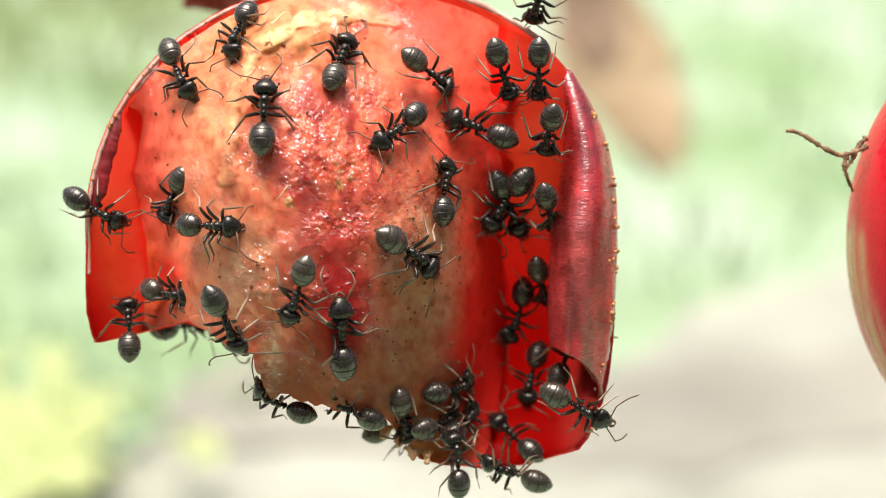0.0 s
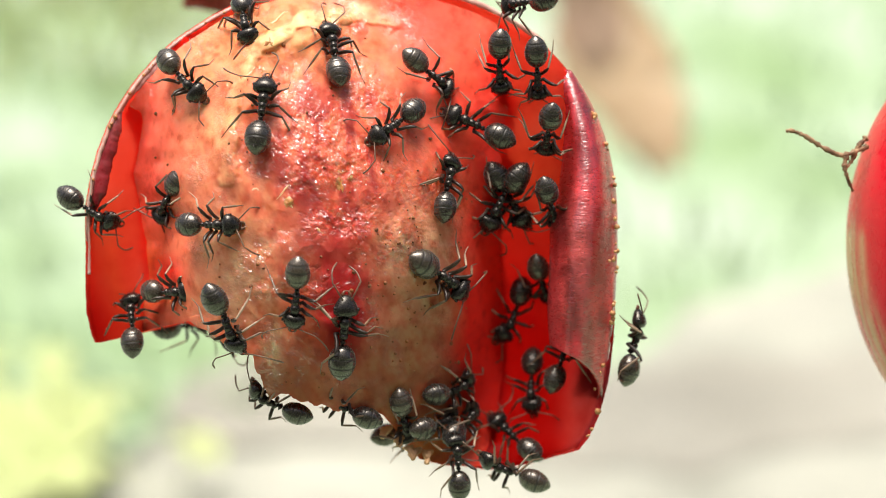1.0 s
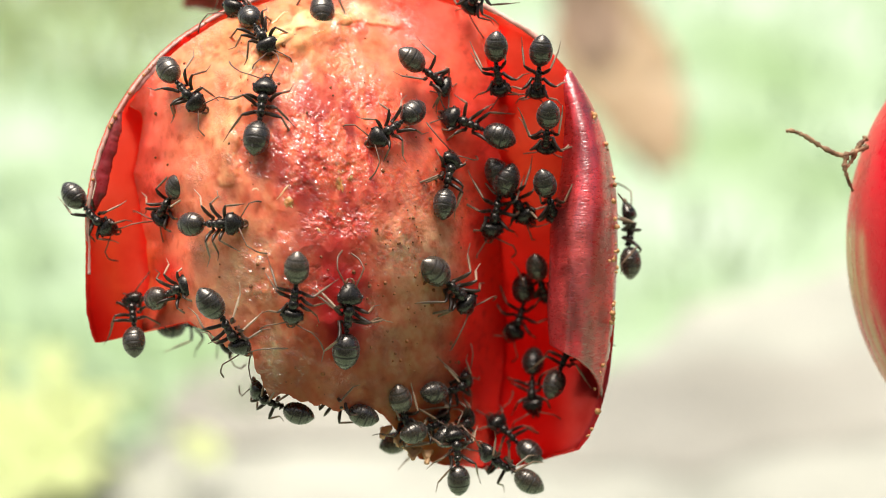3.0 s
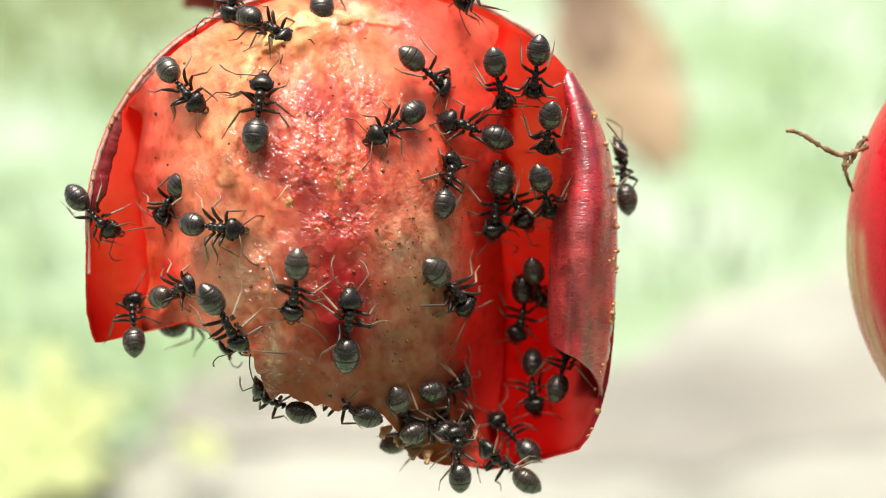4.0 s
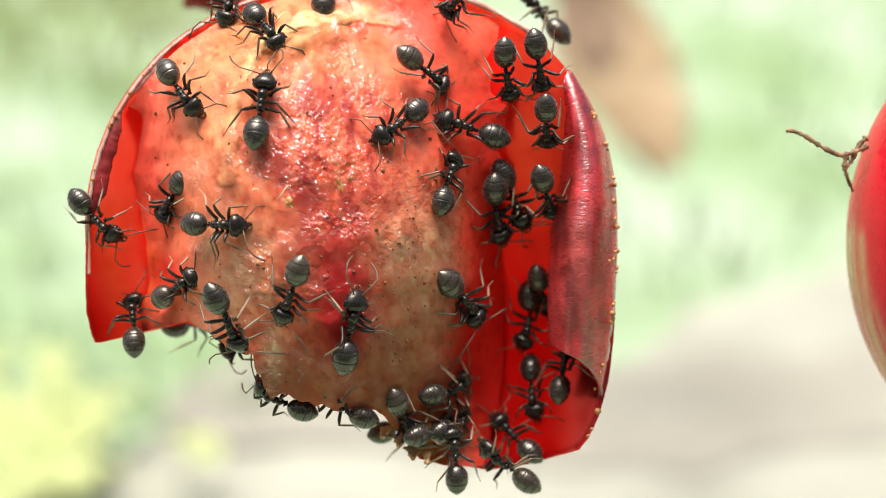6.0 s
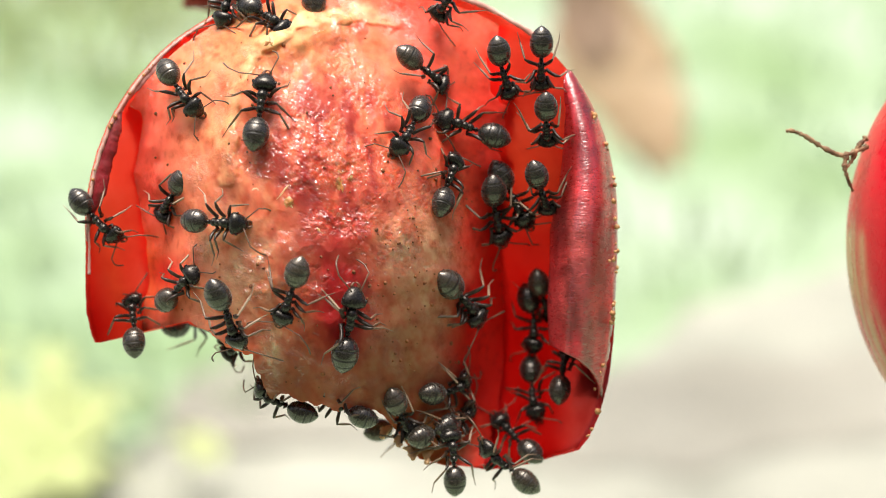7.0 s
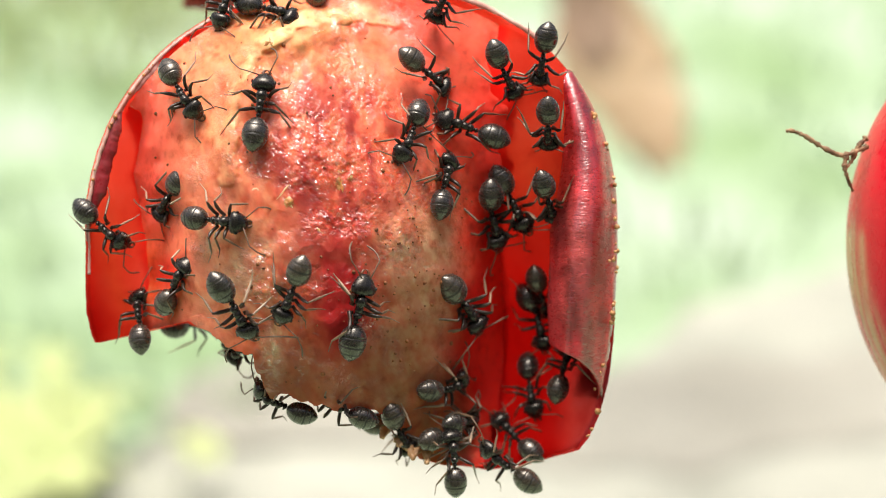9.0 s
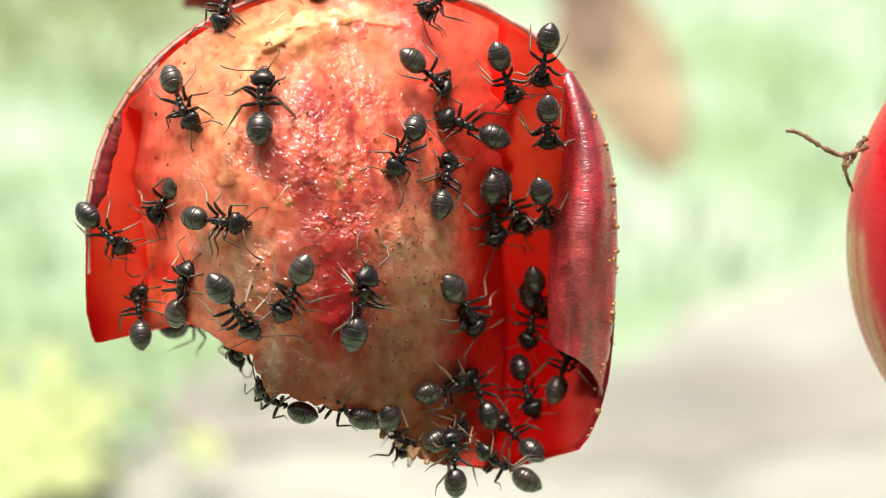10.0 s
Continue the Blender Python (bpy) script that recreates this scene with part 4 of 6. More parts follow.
# ---- specks, fibres ----
def specks():
    """Sand grains and brown specks stuck on the skin and the flesh; pale fibres in the flesh."""
    rng = random.Random(3)
    parts = []

    def grit(u, v, y, r):
        c, n = local(u, v, y), 6
        pts = [c + Vector((q * math.cos(1.047 * k + h), h, q * math.sin(1.047 * k + h))) * r * MM * rng.uniform(0.7, 1.2)
               for h, q in ((-0.7, 0.5), (-0.1, 1.0), (0.6, 0.8)) for k in range(n)]
        parts.append((pts, [(i * n + k, i * n + (k + 1) % n, i * n + n + (k + 1) % n, i * n + n + k) for i in range(2) for k in range(n)] + [tuple(range(n))[::-1], tuple(2 * n + k for k in range(n))]))
    for k in range(46):
        v = rng.uniform(-9.5, 7.0) if k % 3 else rng.uniform(-4, 2.5)
        outer = CU + 13.45 * (1 - (abs(v - CV) / (12.6 if v > CV else 22)) ** 2.2) ** (1 / 2.2)
        grit(outer - abs(rng.gauss(0, 0.25)) + 0.08, v, rng.uniform(-0.6, 0.6), rng.uniform(0.06, 0.17))
    for _ in range(14):
        t = radians(rng.uniform(120, 185))
        r = float(edge(np.array([t]))[0])
        grit(CU + math.cos(t) * r, CV + math.sin(t) * r, rng.uniform(-0.3, 0.3), rng.uniform(0.05, 0.13))
    tagged(piece("amber_grit", mesh("amber_grit", *joined(parts), AMBER), FRUIT, "amber grains of sand stuck along the skin edge"), kind="stuff")
    parts.clear()
    for _ in range(210):
        u, v = rng.uniform(-15.5, 2.0), rng.uniform(-8.5, 12)
        if rng.random() < 0.45:
            u, v = rng.gauss(-1.5, 2.0), rng.gauss(-1.5, 3.2)
        if float(whole(u, v)) > 0.03 and u < 2.2:
            grit(u, v, float(flesh_at(u, v) + lumps(u, v)) - 0.03, rng.choice((0.035, 0.04, 0.05, 0.06, 0.08, 0.11)))
    tagged(piece("brown_specks", mesh("brown_specks", *joined(parts), GRAIN), FRUIT, "tiny brown grains stuck to the flesh"), kind="stuff")
    for k in range(7):
        u, v = (rng.gauss(-6.6, 2.2), rng.gauss(3.0, 1.8)) if k < 5 else (rng.gauss(-8.5, 1.6), rng.gauss(10.0, 1.0))
        a, n = rng.uniform(-0.7, 0.7), rng.uniform(0.5, 1.3)
        line = []
        for s in range(6):
            f = s / 5 - 0.5
            uu, vv = u + n * f * math.cos(a), v + n * f * math.sin(a) + 0.15 * math.sin(f * 5 + k)
            line.append(local(uu, vv, float(flesh_at(uu, vv) + lumps(uu, vv)) + 0.05))
        piece("fibre", mesh("fibre", *tube(line, [w * MM * rng.uniform(0.7, 1.3) for w in (0.02, 0.05, 0.07, 0.07, 0.05, 0.02)], 7), SEED), FRUIT, "pale yellow flesh fibre")


specks()


def pulp():
    """Soft scraps of yellow tissue that stick out of the wet flesh."""
    n, m = 16, 9
    for k, (u, v, ru, rv, turn) in enumerate(((-5.25, 3.3, 0.32, 0.55, 10), (-4.7, 3.55, 0.28, 0.36, -30), (-7.8, 2.35, 0.42, 0.34, 20), (-7.3, 2.75, 0.55, 0.16, -8), (-6.2, 1.75, 0.62, 0.13, -14), (-8.35, -4.9, 0.20, 0.85, 8),
                                              (-5.1, 11.6, 0.65, 0.34, -10), (-6.3, 11.0, 0.55, 0.28, 15), (-5.4, 9.7, 0.26, 0.55, -15), (-8.8, 10.5, 0.38, 0.32, 40),
                                              (-10.2, 8.6, 0.24, 0.62, 12), (-10.8, 6.6, 0.22, 0.75, -6), (-10.9, 4.4, 0.20, 0.7, 4), (-9.2, 9.1, 0.30, 0.40, -30))):
        rng = random.Random(300 + k)
        c, w = math.cos(radians(turn)), math.sin(radians(turn))
        verts = []
        for i in range(m):
            a = math.pi * i / (m - 1)
            for j in range(n):
                b = 2 * math.pi * j / n
                d = 1 + 0.75 * float(grain(math.cos(b) * 2 + 9 * k, math.sin(b) * 2 + math.cos(a), 0.9, 3, 80))
                x, y, z = math.sin(a) * math.cos(b) * ru * d, math.sin(a) * math.sin(b) * rv * d, math.cos(a)
                uu, vv = u + x * c - y * w, v + x * w + y * c
                verts.append(local(uu, vv, float(depth(uu, vv) + folds(uu, vv) + lumps(uu, vv)) + 0.34 - 0.14 * min(ru, rv) / 0.3 * z * (1 + 0.3 * rng.uniform(-1, 1))))
        faces = [(i * n + j, i * n + n + j, i * n + n + (j + 1) % n, i * n + (j + 1) % n) for i in range(m - 1) for j in range(n)]
        piece("pulp_scrap", mesh("pulp_scrap", verts, faces, PULP), FRUIT, "soft yellow scrap of pulp")


pulp()


def curled_lip():
    """The torn skin's edge, curled towards the inside along the upper flank."""
    m, k = 300, 14
    verts, tints = [], []
    for i in range(m):
        t = 1.90 + 1.30 * i / (m - 1)
        r = float(edge(np.array([t]))[0]) + 0.05
        wide = 0.10 + 0.30 * math.exp(-((t - 2.38) / 0.24) ** 4) + 0.75 * math.exp(-((t - 2.90) / 0.19) ** 4)
        wide *= 1 + 0.28 * float(grain(i * 0.10, 2, 3, 4, 14)) + 0.10 * float(grain(i * 0.5, 4, 3, 3, 15))
        dark = 1 / (1 + math.exp(-(t - 2.62 + 0.08 * float(grain(i * 0.2, 7, 3, 2, 16))) * 22))
        for j in range(k):
            s = j / (k - 1)
            a = -0.5 + 3.0 * s
            rr = r - wide * (0.5 - 0.5 * math.cos(a)) * 1.1 + 0.08 * float(grain(i * 0.10, s * 2, 1, 4)) * s
            verts.append(local(CU + math.cos(t) * rr, CV + math.sin(t) * rr, float(sag(CV + math.sin(t) * rr)) + 0.25 - 0.50 * wide * math.sin(a) + 0.05 * float(grain(i * 0.06, s * 2, 2, 3, 5))))
            q = dark * min(1, max(0, (s - 0.34) * 7))
            tints.append([x * (1 - q) + y * q for x, y in zip((0.78, 0.46, 0.40), (0.27, 0.018, 0.026))])
    faces = [(i * k + j, i * k + k + j, i * k + k + j + 1, i * k + j + 1) for i in range(m - 1) for j in range(k - 1)]
    me = mesh("curled_lip", verts, faces, LIP)
    paint(me, np.array(tints))
    ob = piece("curled_lip", me, FRUIT, "pale pink dried lip of skin")
    so = ob.modifiers.new("thick", "SOLIDIFY")
    so.thickness, so.offset = 0.10 * MM, 0.0


curled_lip()


def scraps():
    """Shreds of dried skin and flesh that hang from the lowest gnawed edge, and a red shred that stands up at the top."""
    rng = random.Random(21)
    for k, (u, v) in enumerate(((-2.3, -9.7), (-1.8, -10.3), (-1.3, -10.4), (-0.8, -10.5), (-2.8, -9.3))):
        n, m = 7, 5
        long, half, lean = rng.uniform(0.6, 1.1), rng.uniform(0.16, 0.3), rng.uniform(-0.4, 0.4)
        verts = []
        for i in range(n):
            f = i / (n - 1)
            for j in range(m):
                s = j / (m - 1) * 2 - 1
                w = half * (1 - 0.75 * f ** 1.5) * (1 + 0.35 * rng.uniform(-1, 1))
                verts.append(local(u + s * w + lean * f, v + 0.3 - long * f * (1 - 0.15 * s * s), 0.8 + 0.5 * s * s * half - 0.5 * f + 0.12 * rng.uniform(-1, 1)))
        ob = piece("torn_shred", mesh("torn_shred", verts, [(i * m + j, i * m + j + 1, i * m + m + j + 1, i * m + m + j) for i in range(n - 1) for j in range(m - 1)], SCRAP), FRUIT, "tan ragged shred of flesh")
        so = ob.modifiers.new("thick", "SOLIDIFY")
        so.thickness = 0.12 * MM
    verts, n, m = [], 9, 7
    for i in range(n):
        for j in range(m):
            f, s = i / (n - 1), j / (m - 1)
            verts.append(local(-13.2 + 3.2 * f + 0.1 * rng.uniform(-1, 1), 12.25 - 0.5 * f + 2.2 * s - 0.5 * (1 - f) * s, 22 + 3 * math.sin(3 * f) - 2 * s * s))
    ob = piece("skin_shred", mesh("skin_shred", verts, [(i * m + j, i * m + j + 1, i * m + m + j + 1, i * m + m + j) for i in range(n - 1) for j in range(m - 1)], SHRED), FRUIT, "red shred of torn skin")
    so = ob.modifiers.new("thick", "SOLIDIFY")
    so.thickness = 0.3 * MM


scraps()


# ---- what hangs beside and behind ----
def oval(cu, cv, cy, ru, rv, ry, n=64, m=40):
    """Verts and faces of a fruit's oval body, its poles along z."""
    c = local(cu, cv, cy)
    verts, faces = [], []
    for i in range(m + 1):
        a = math.pi * i / m
        for k in range(n):
            w = 2 * math.pi * k / n
            d = 1 + 0.012 * math.sin(3 * w + 2 * a) - 0.05 * math.exp(-(a / 0.25) ** 2)
            verts.append(c + Vector((ru * math.sin(a) * math.cos(w) * d, ry * math.sin(a) * math.sin(w) * d, rv * math.cos(a) * d)) * MM)
    for i in range(m):
        for k in range(n):
            faces.append((i * n + k, i * n + n + k, i * n + n + (k + 1) % n, i * n + (k + 1) % n))
    return verts, faces


def neighbour():
    """The whole fruit beside, with a dried brown calyx and a tan scar down its flank."""
    base = thing("red_fruit", "whole ripe glossy red fruit with a tan streaked flank", "fruit")
    v, f = oval(29.38, 0.55, 2.0, 9.0, 11.6, 9.0, 200, 150)
    me = mesh("skin", v, f, WHOLE)
    c = local(29.38, 0.55, 2.0)
    x = np.array([((p - c) / MM)[:] for p in map(Vector, v)])
    reach = -x[:, 0] / np.sqrt(np.clip(1 - (x[:, 2] / 11.7) ** 2, 0.05, 1))
    flank = reach - 8.88 + 0.05 * np.clip(-x[:, 2], 0, 8) - 0.25 * np.clip(x[:, 2], 0, 8)
    low = 1 / (1 + np.exp(-(flank + 0.16 * grain(x[:, 1], x[:, 2] * 0.25, 0.8, 3)) * 16)) / (1 + np.exp((x[:, 2] - 3.0 + grain(x[:, 1], x[:, 0], 1, 2)) * 2))
    streak = np.clip(0.75 + 0.9 * grain(x[:, 1], x[:, 2] * 0.08, 0.3, 3), 0, 1)
    scar = (low * streak)[:, None]
    paint(me, np.array([0.62, 0.006, 0.020]) * (1 - scar) + scar * np.array([0.58, 0.36, 0.19]))
    piece("skin", me, base)
    rng = random.Random(8)

    def prong(points, thick):
        line = bend([local(u + rng.uniform(-0.04, 0.04), w, y) for u, w, y in points], 9)
        n = len(line)
        return tube(line, [MM * thick * (1.0 - 0.45 * i / n) * (1 + 0.42 * rng.uniform(-1, 1)) for i in range(n)], 8)
    calyx = [prong([(21.5, 5.2, 0.6), (21.0, 5.0, 0.2), (20.2, 4.75, 0.0), (19.2, 5.15, 0.0), (18.3, 5.75, -0.1), (17.6, 6.0, 0.0), (17.35, 5.95, 0.1)], 0.15),
             prong([(20.5, 4.9, 0.1), (20.35, 4.2, 0.0), (20.55, 3.5, 0.1), (20.75, 2.95, 0.5)], 0.15),
             prong([(21.4, 5.6, 0.6), (21.0, 5.2, 0.3), (20.7, 4.5, 0.2), (20.3, 4.0, 0.1)], 0.14)]
    piece("dried_calyx", mesh("dried_calyx", *joined(calyx), BARK), base, "shrivelled dark brown calyx")
    return base


neighbour()


def branch():
    """The twig above, out of which the fruits hang; it comes up from the ground."""
    base = thing("twig", "thin brown twig that carries the fruits", "twig")
    a = [Vector((-0.050, 0.06, 0.040)), Vector((-0.01, 0.03, 0.036)), Vector((0.03, 0.02, 0.040)), Vector((0.09, 0.04, 0.030)), Vector((0.19, 0.07, -0.06)), Vector((0.26, 0.02, -0.30)), Vector((0.28, -0.22, -0.60))]
    line = bend(a, 8)
    piece("stem", mesh("stem", *tube(line, [0.0012 + 0.0022 * i / len(line) for i in range(len(line))], 10), BARK), base)
    for tip, top in ((local(-4.7, 12.6, 3.0), line[8]), (local(29.6, 11.6, 2.0), line[18]), (local(7.6, 15.6, 60.0), line[10])):
        mid = (tip + top) / 2 + Vector((0.001, 0.001, 0))
        piece("stalk", mesh("stalk", *tube(bend([tip, mid, top], 6), [0.0007] * 13, 8), BARK), base, "thin brown fruit stalk")


branch()


def dry_leaf(label, material, u0, lean, v0, v1, half, far, seed):
    """A shrivelled brown leaf that hangs behind the fruit, far out of focus."""
    base = thing("dry_leaf", label, "leaf", "dry leaves behind the fruit")
    n, m = 30, 13
    verts = []
    for i in range(n):
        f = i / (n - 1)
        w = half * math.sin(math.pi * min(0.97, f * 0.9 + 0.06)) ** 0.7
        for j in range(m):
            s = (j - (m - 1) / 2) / ((m - 1) / 2)
            u = u0 + lean * f ** 1.3 + s * w * (1 + 0.35 * float(grain(f * 9, s, 1.6, 3, seed + 4))) + 0.25 * float(grain(f * 9, s * 3, 1.2, 2, seed))
            y = far + 3.5 * abs(s) * w * 0.5 + 2.0 * math.sin(f * 5) + 1.2 * float(grain(f * 6, s * 4, 1, 2, seed + 2))
            verts.append(local(u, v0 + (v1 - v0) * f + 0.9 * f * float(grain(s * 4, 3, 1.3, 2, seed + 6)), y))
    faces = [(i * m + j, i * m + j + 1, i * m + m + j + 1, i * m + m + j) for i in range(n - 1) for j in range(m - 1)]
    ob = piece("leaf_blade", mesh("leaf_blade", verts, faces, material), base)
    so = ob.modifiers.new("thick", "SOLIDIFY")
    so.thickness = 0.25 * MM
    piece("leaf_stalk", mesh("leaf_stalk", *tube(bend([local(u0 + 0.3, v0 - 1, far), local(7.0, 17.5, 0.43 * far), local(7.6, 15.6, 60)], 6), [0.0007] * 13, 8), BARK), base)


dry_leaf("curled pale tan dry leaf hanging behind the fruit", DRY_LEAF, 7.6, 3.6, 14.5, 3.8, 2.9, 850, 0)
dry_leaf("small dark brown dry leaf hanging behind the fruit", DRY_DARK, 6.9, 1.0, 14.8, 8.8, 1.7, 700, 5)


# ---- what moves: the ants (gaster and head places in the plane, mm) ----
def crawl(a, seed, how, rows):
    """Key an ant along its rows; its legs step while it walks and fidget while it feeds, and its feelers sweep."""
    size = a.scale.x
    p = steepness(rows, how, size)
    walk(a, [(t, PLANE @ stand(*q, **how, pitch=p, size=size)[0]) for t, *q in rows])
    rng = random.Random(seed * 7 + 1)
    times = [round(0.1 * i, 1) for i in range(101)]
    spots = []
    for t in times:
        k = max(i for i in range(len(rows) - 1) if rows[i][0] <= t)
        r0, r1 = rows[k], rows[k + 1]
        f = (t - r0[0]) / (r1[0] - r0[0])
        spots.append((r0[3] + (r1[3] - r0[3]) * f, r0[4] + (r1[4] - r0[4]) * f))
    gone, speed = [0.0], []
    for p, q in zip(spots, spots[1:]):
        gone.append(gone[-1] + math.dist(p, q))
        speed.append(math.dist(p, q) * 10)
    speed.append(speed[-1])
    leg_no = 0
    for part in list(a.children):
        if part.name.startswith("leg"):
            rest, phase = part.matrix_basis.copy(), (leg_no % 2) * math.pi + rng.uniform(-0.5, 0.5)
            side = 1 if rest.translation.y > 0 else -1
            slow, late = rng.uniform(0.5, 1.1), rng.uniform(0, 6)
            leg_no += 1
            keyed = []
            for t, s, v in zip(times, gone, speed):
                if round(t * 10) % (1 if max(speed) > 3 else 5):
                    continue
                w = min(1.0, v / 2.5)
                swing = w * 17 * math.sin(s * 3.3 + phase) + (1 - w) * 3.5 * math.sin(slow * t * 2 + late)
                lift = w * 9 * max(0, math.cos(s * 3.3 + phase)) + (1 - w) * 1.5 * math.sin(slow * t + late)
                keyed.append((t, rest @ pose(0, 0, 0, side * lift, 0, swing)))
            walk(part, keyed)
        elif part.name.startswith("head"):
            for feeler in part.children:
                if feeler.name.startswith("antenna"):
                    rest, pace, late = feeler.matrix_basis.copy(), rng.uniform(1.5, 3.2), rng.uniform(0, 6)
                    walk(feeler, [(t, rest @ pose(0, 0, 0, 0, 5 * math.sin(pace * t * 1.3 + late), 9 * math.sin(pace * t + late))) for t in times[::2]])


def motions():
    crawl(ant(1, "small black ant feeding on the wet fruit flesh", 0.89, 5, -4, -9, -16), 1, dict(off=-0.06),
          [(0, -13.88, 9.94, -12.96, 7.97), (0.5, -13.93, 9.9, -13.05, 7.97), (1, -13.97, 9.5, -12.44, 7.8), (1.5, -13.93, 9.2, -12.35, 7.44), (2, -13.97, 9.11, -12.44, 7.31), (5, -14.06, 9.11, -12.48, 7.23), (5.5, -14.01, 8.98, -12.61, 7.05), (7.5, -13.97, 8.93, -12.61, 7.05), (8.5, -13.88, 8.85, -12.61, 6.96), (9, -13.88, 8.93, -12.66, 6.96), (9.5, -13.88, 8.89, -12.66, 6.92), (10, -13.79, 8.5, -12.83, 6.44)])
    crawl(ant(2, "black ant walking down from the fruit's top", 0.89, 0, 0, 0, 0), 2, dict(),
          [(0, -9.47, 17.33, -10.27, 14.9), (1, -9.61, 16.47, -10.41, 14.04), (2.5, -9.84, 14.9, -10.64, 12.47), (4, -10.07, 14.27, -10.87, 11.84), (4.5, -10.24, 14.27, -11.04, 11.84), (5.5, -10.24, 14.07, -11.04, 11.64), (7, -10.41, 13.99, -11.21, 11.55), (10, -10.55, 13.84, -11.35, 11.41)])
    crawl(ant(3, "black ant wandering near the fruit's top edge", 0.89, 2, -2, -15, -27), 3, dict(off=-0.02),
          [(0, -10.07, 11.98, -10.81, 10.07), (0.5, -10.04, 12.18, -10.67, 10.3), (1, -10.18, 12.18, -9.98, 11.13), (1.1, -10.03, 11.95, -9.75, 11.06), (1.5, -9.68, 11.95, -8.8, 10.77), (2, -9.81, 11.91, -9.11, 10.6), (2.5, -9.81, 11.78, -9.24, 10.25), (4, -9.68, 11.78, -8.1, 10.86), (4.5, -9.64, 11.74, -8.37, 10.47), (5, -9.5, 11.78, -8.37, 10.68), (5.7, -9.5, 11.87, -8.45, 10.51), (7, -9.64, 12.27, -8.18, 11.33), (7.5, -9.7, 12.27, -8.27, 11.58), (9, -9.84, 12.5, -7.55, 11.81), (10, -9.55, 13.9, -7.26, 13.7)])
    crawl(ant(4, "black ant walking up over the fruit's top", 0.95, 0, 0, 0, 0), 4, dict(),
          [(0, -5.61, 8.45, -4.68, 10.91), (0.5, -5.3, 8.37, -5.3, 11.25), (1, -5.26, 8.76, -5.78, 11.43), (1.5, -5.04, 9.02, -5.52, 11.65), (2, -5.39, 9.5, -6.13, 12.18), (2.5, -6.04, 11.12, -6.1, 13.87), (4, -6.13, 12.0, -6.19, 14.75), (4.5, -6.09, 11.91, -6.14, 14.66), (5, -6.17, 12.0, -6.23, 14.75), (5.5, -5.95, 12.13, -6.01, 14.88), (7.5, -6.64, 12.44, -6.69, 15.19), (9, -6.41, 12.9, -6.46, 15.64), (10, -6.41, 13.24, -6.46, 15.99)])
    crawl(ant(5, "small black ant feeding on the wet fruit flesh", 0.97, 0, 0, 0, 0), 5, dict(),
          [(0, -9.15, 5.56, -8.98, 8.32), (0.5, -9.2, 5.65, -8.98, 8.41), (1, -9.37, 5.65, -8.98, 8.41), (2.5, -9.42, 5.61, -8.93, 8.37), (4, -9.5, 5.74, -9.15, 8.58), (4.5, -9.42, 5.95, -8.98, 8.71), (7, -9.46, 5.87, -9.02, 8.5), (8.5, -9.5, 5.87, -9.02, 8.5), (9.5, -9.46, 5.83, -9.11, 8.5), (10, -9.28, 6.04, -9.11, 8.85)])
    crawl(ant(6, "small black ant feeding on the wet fruit flesh", 0.89, 6, -3, -8, -14), 6, dict(off=-0.06),
          [(0, -1.36, 9.55, 0.39, 8.15), (0.5, -1.27, 9.42, 0.48, 7.88), (1, -1.36, 9.55, 0.44, 8.01), (2.5, -1.53, 9.59, 0.31, 8.1), (4, -1.53, 9.64, 0.26, 8.1), (4.5, -1.62, 9.68, 0.17, 8.06), (5.5, -1.62, 9.68, 0.22, 8.19), (7, -1.66, 9.72, 0.22, 8.19), (7.5, -1.66, 9.68, 0.31, 8.19), (8, -1.49, 9.77, 0.17, 7.97), (8.5, -1.53, 9.64, 0.26, 8.01), (9, -1.58, 9.64, 0.31, 8.06), (10, -1.49, 9.55, 0.31, 8.01)])
    crawl(ant(7, "small black ant feeding on the wet fruit flesh", 0.89, -5, 5, -8, -13), 7, dict(off=0.07),
          [(0, -1.27, 6.88, -3.28, 5.34), (0.5, -1.4, 6.92, -3.28, 5.39), (1, -1.44, 7.01, -3.37, 5.69), (1.5, -1.31, 7.05, -3.41, 5.83), (2, -1.36, 6.96, -3.5, 5.74), (2.5, -1.4, 6.96, -3.37, 5.52), (4, -1.4, 6.96, -3.5, 5.69), (4.5, -1.4, 6.96, -3.5, 5.65), (5, -1.36, 6.96, -3.11, 5.74), (5.5, -1.49, 6.92, -3.28, 5.74), (5.7, -1.44, 6.93, -3.28, 5.83), (7, -1.14, 7.01, -2.19, 5.17), (7.5, -1.14, 6.96, -2.23, 5.21), (8, -1.14, 7.05, -2.23, 5.21), (8.5, -1.18, 6.92, -2.01, 4.73), (9, -1.18, 6.88, -2.06, 4.73), (9.5, -1.23, 6.66, -2.01, 4.29), (10, -1.31, 6.22, -2.45, 3.94)])
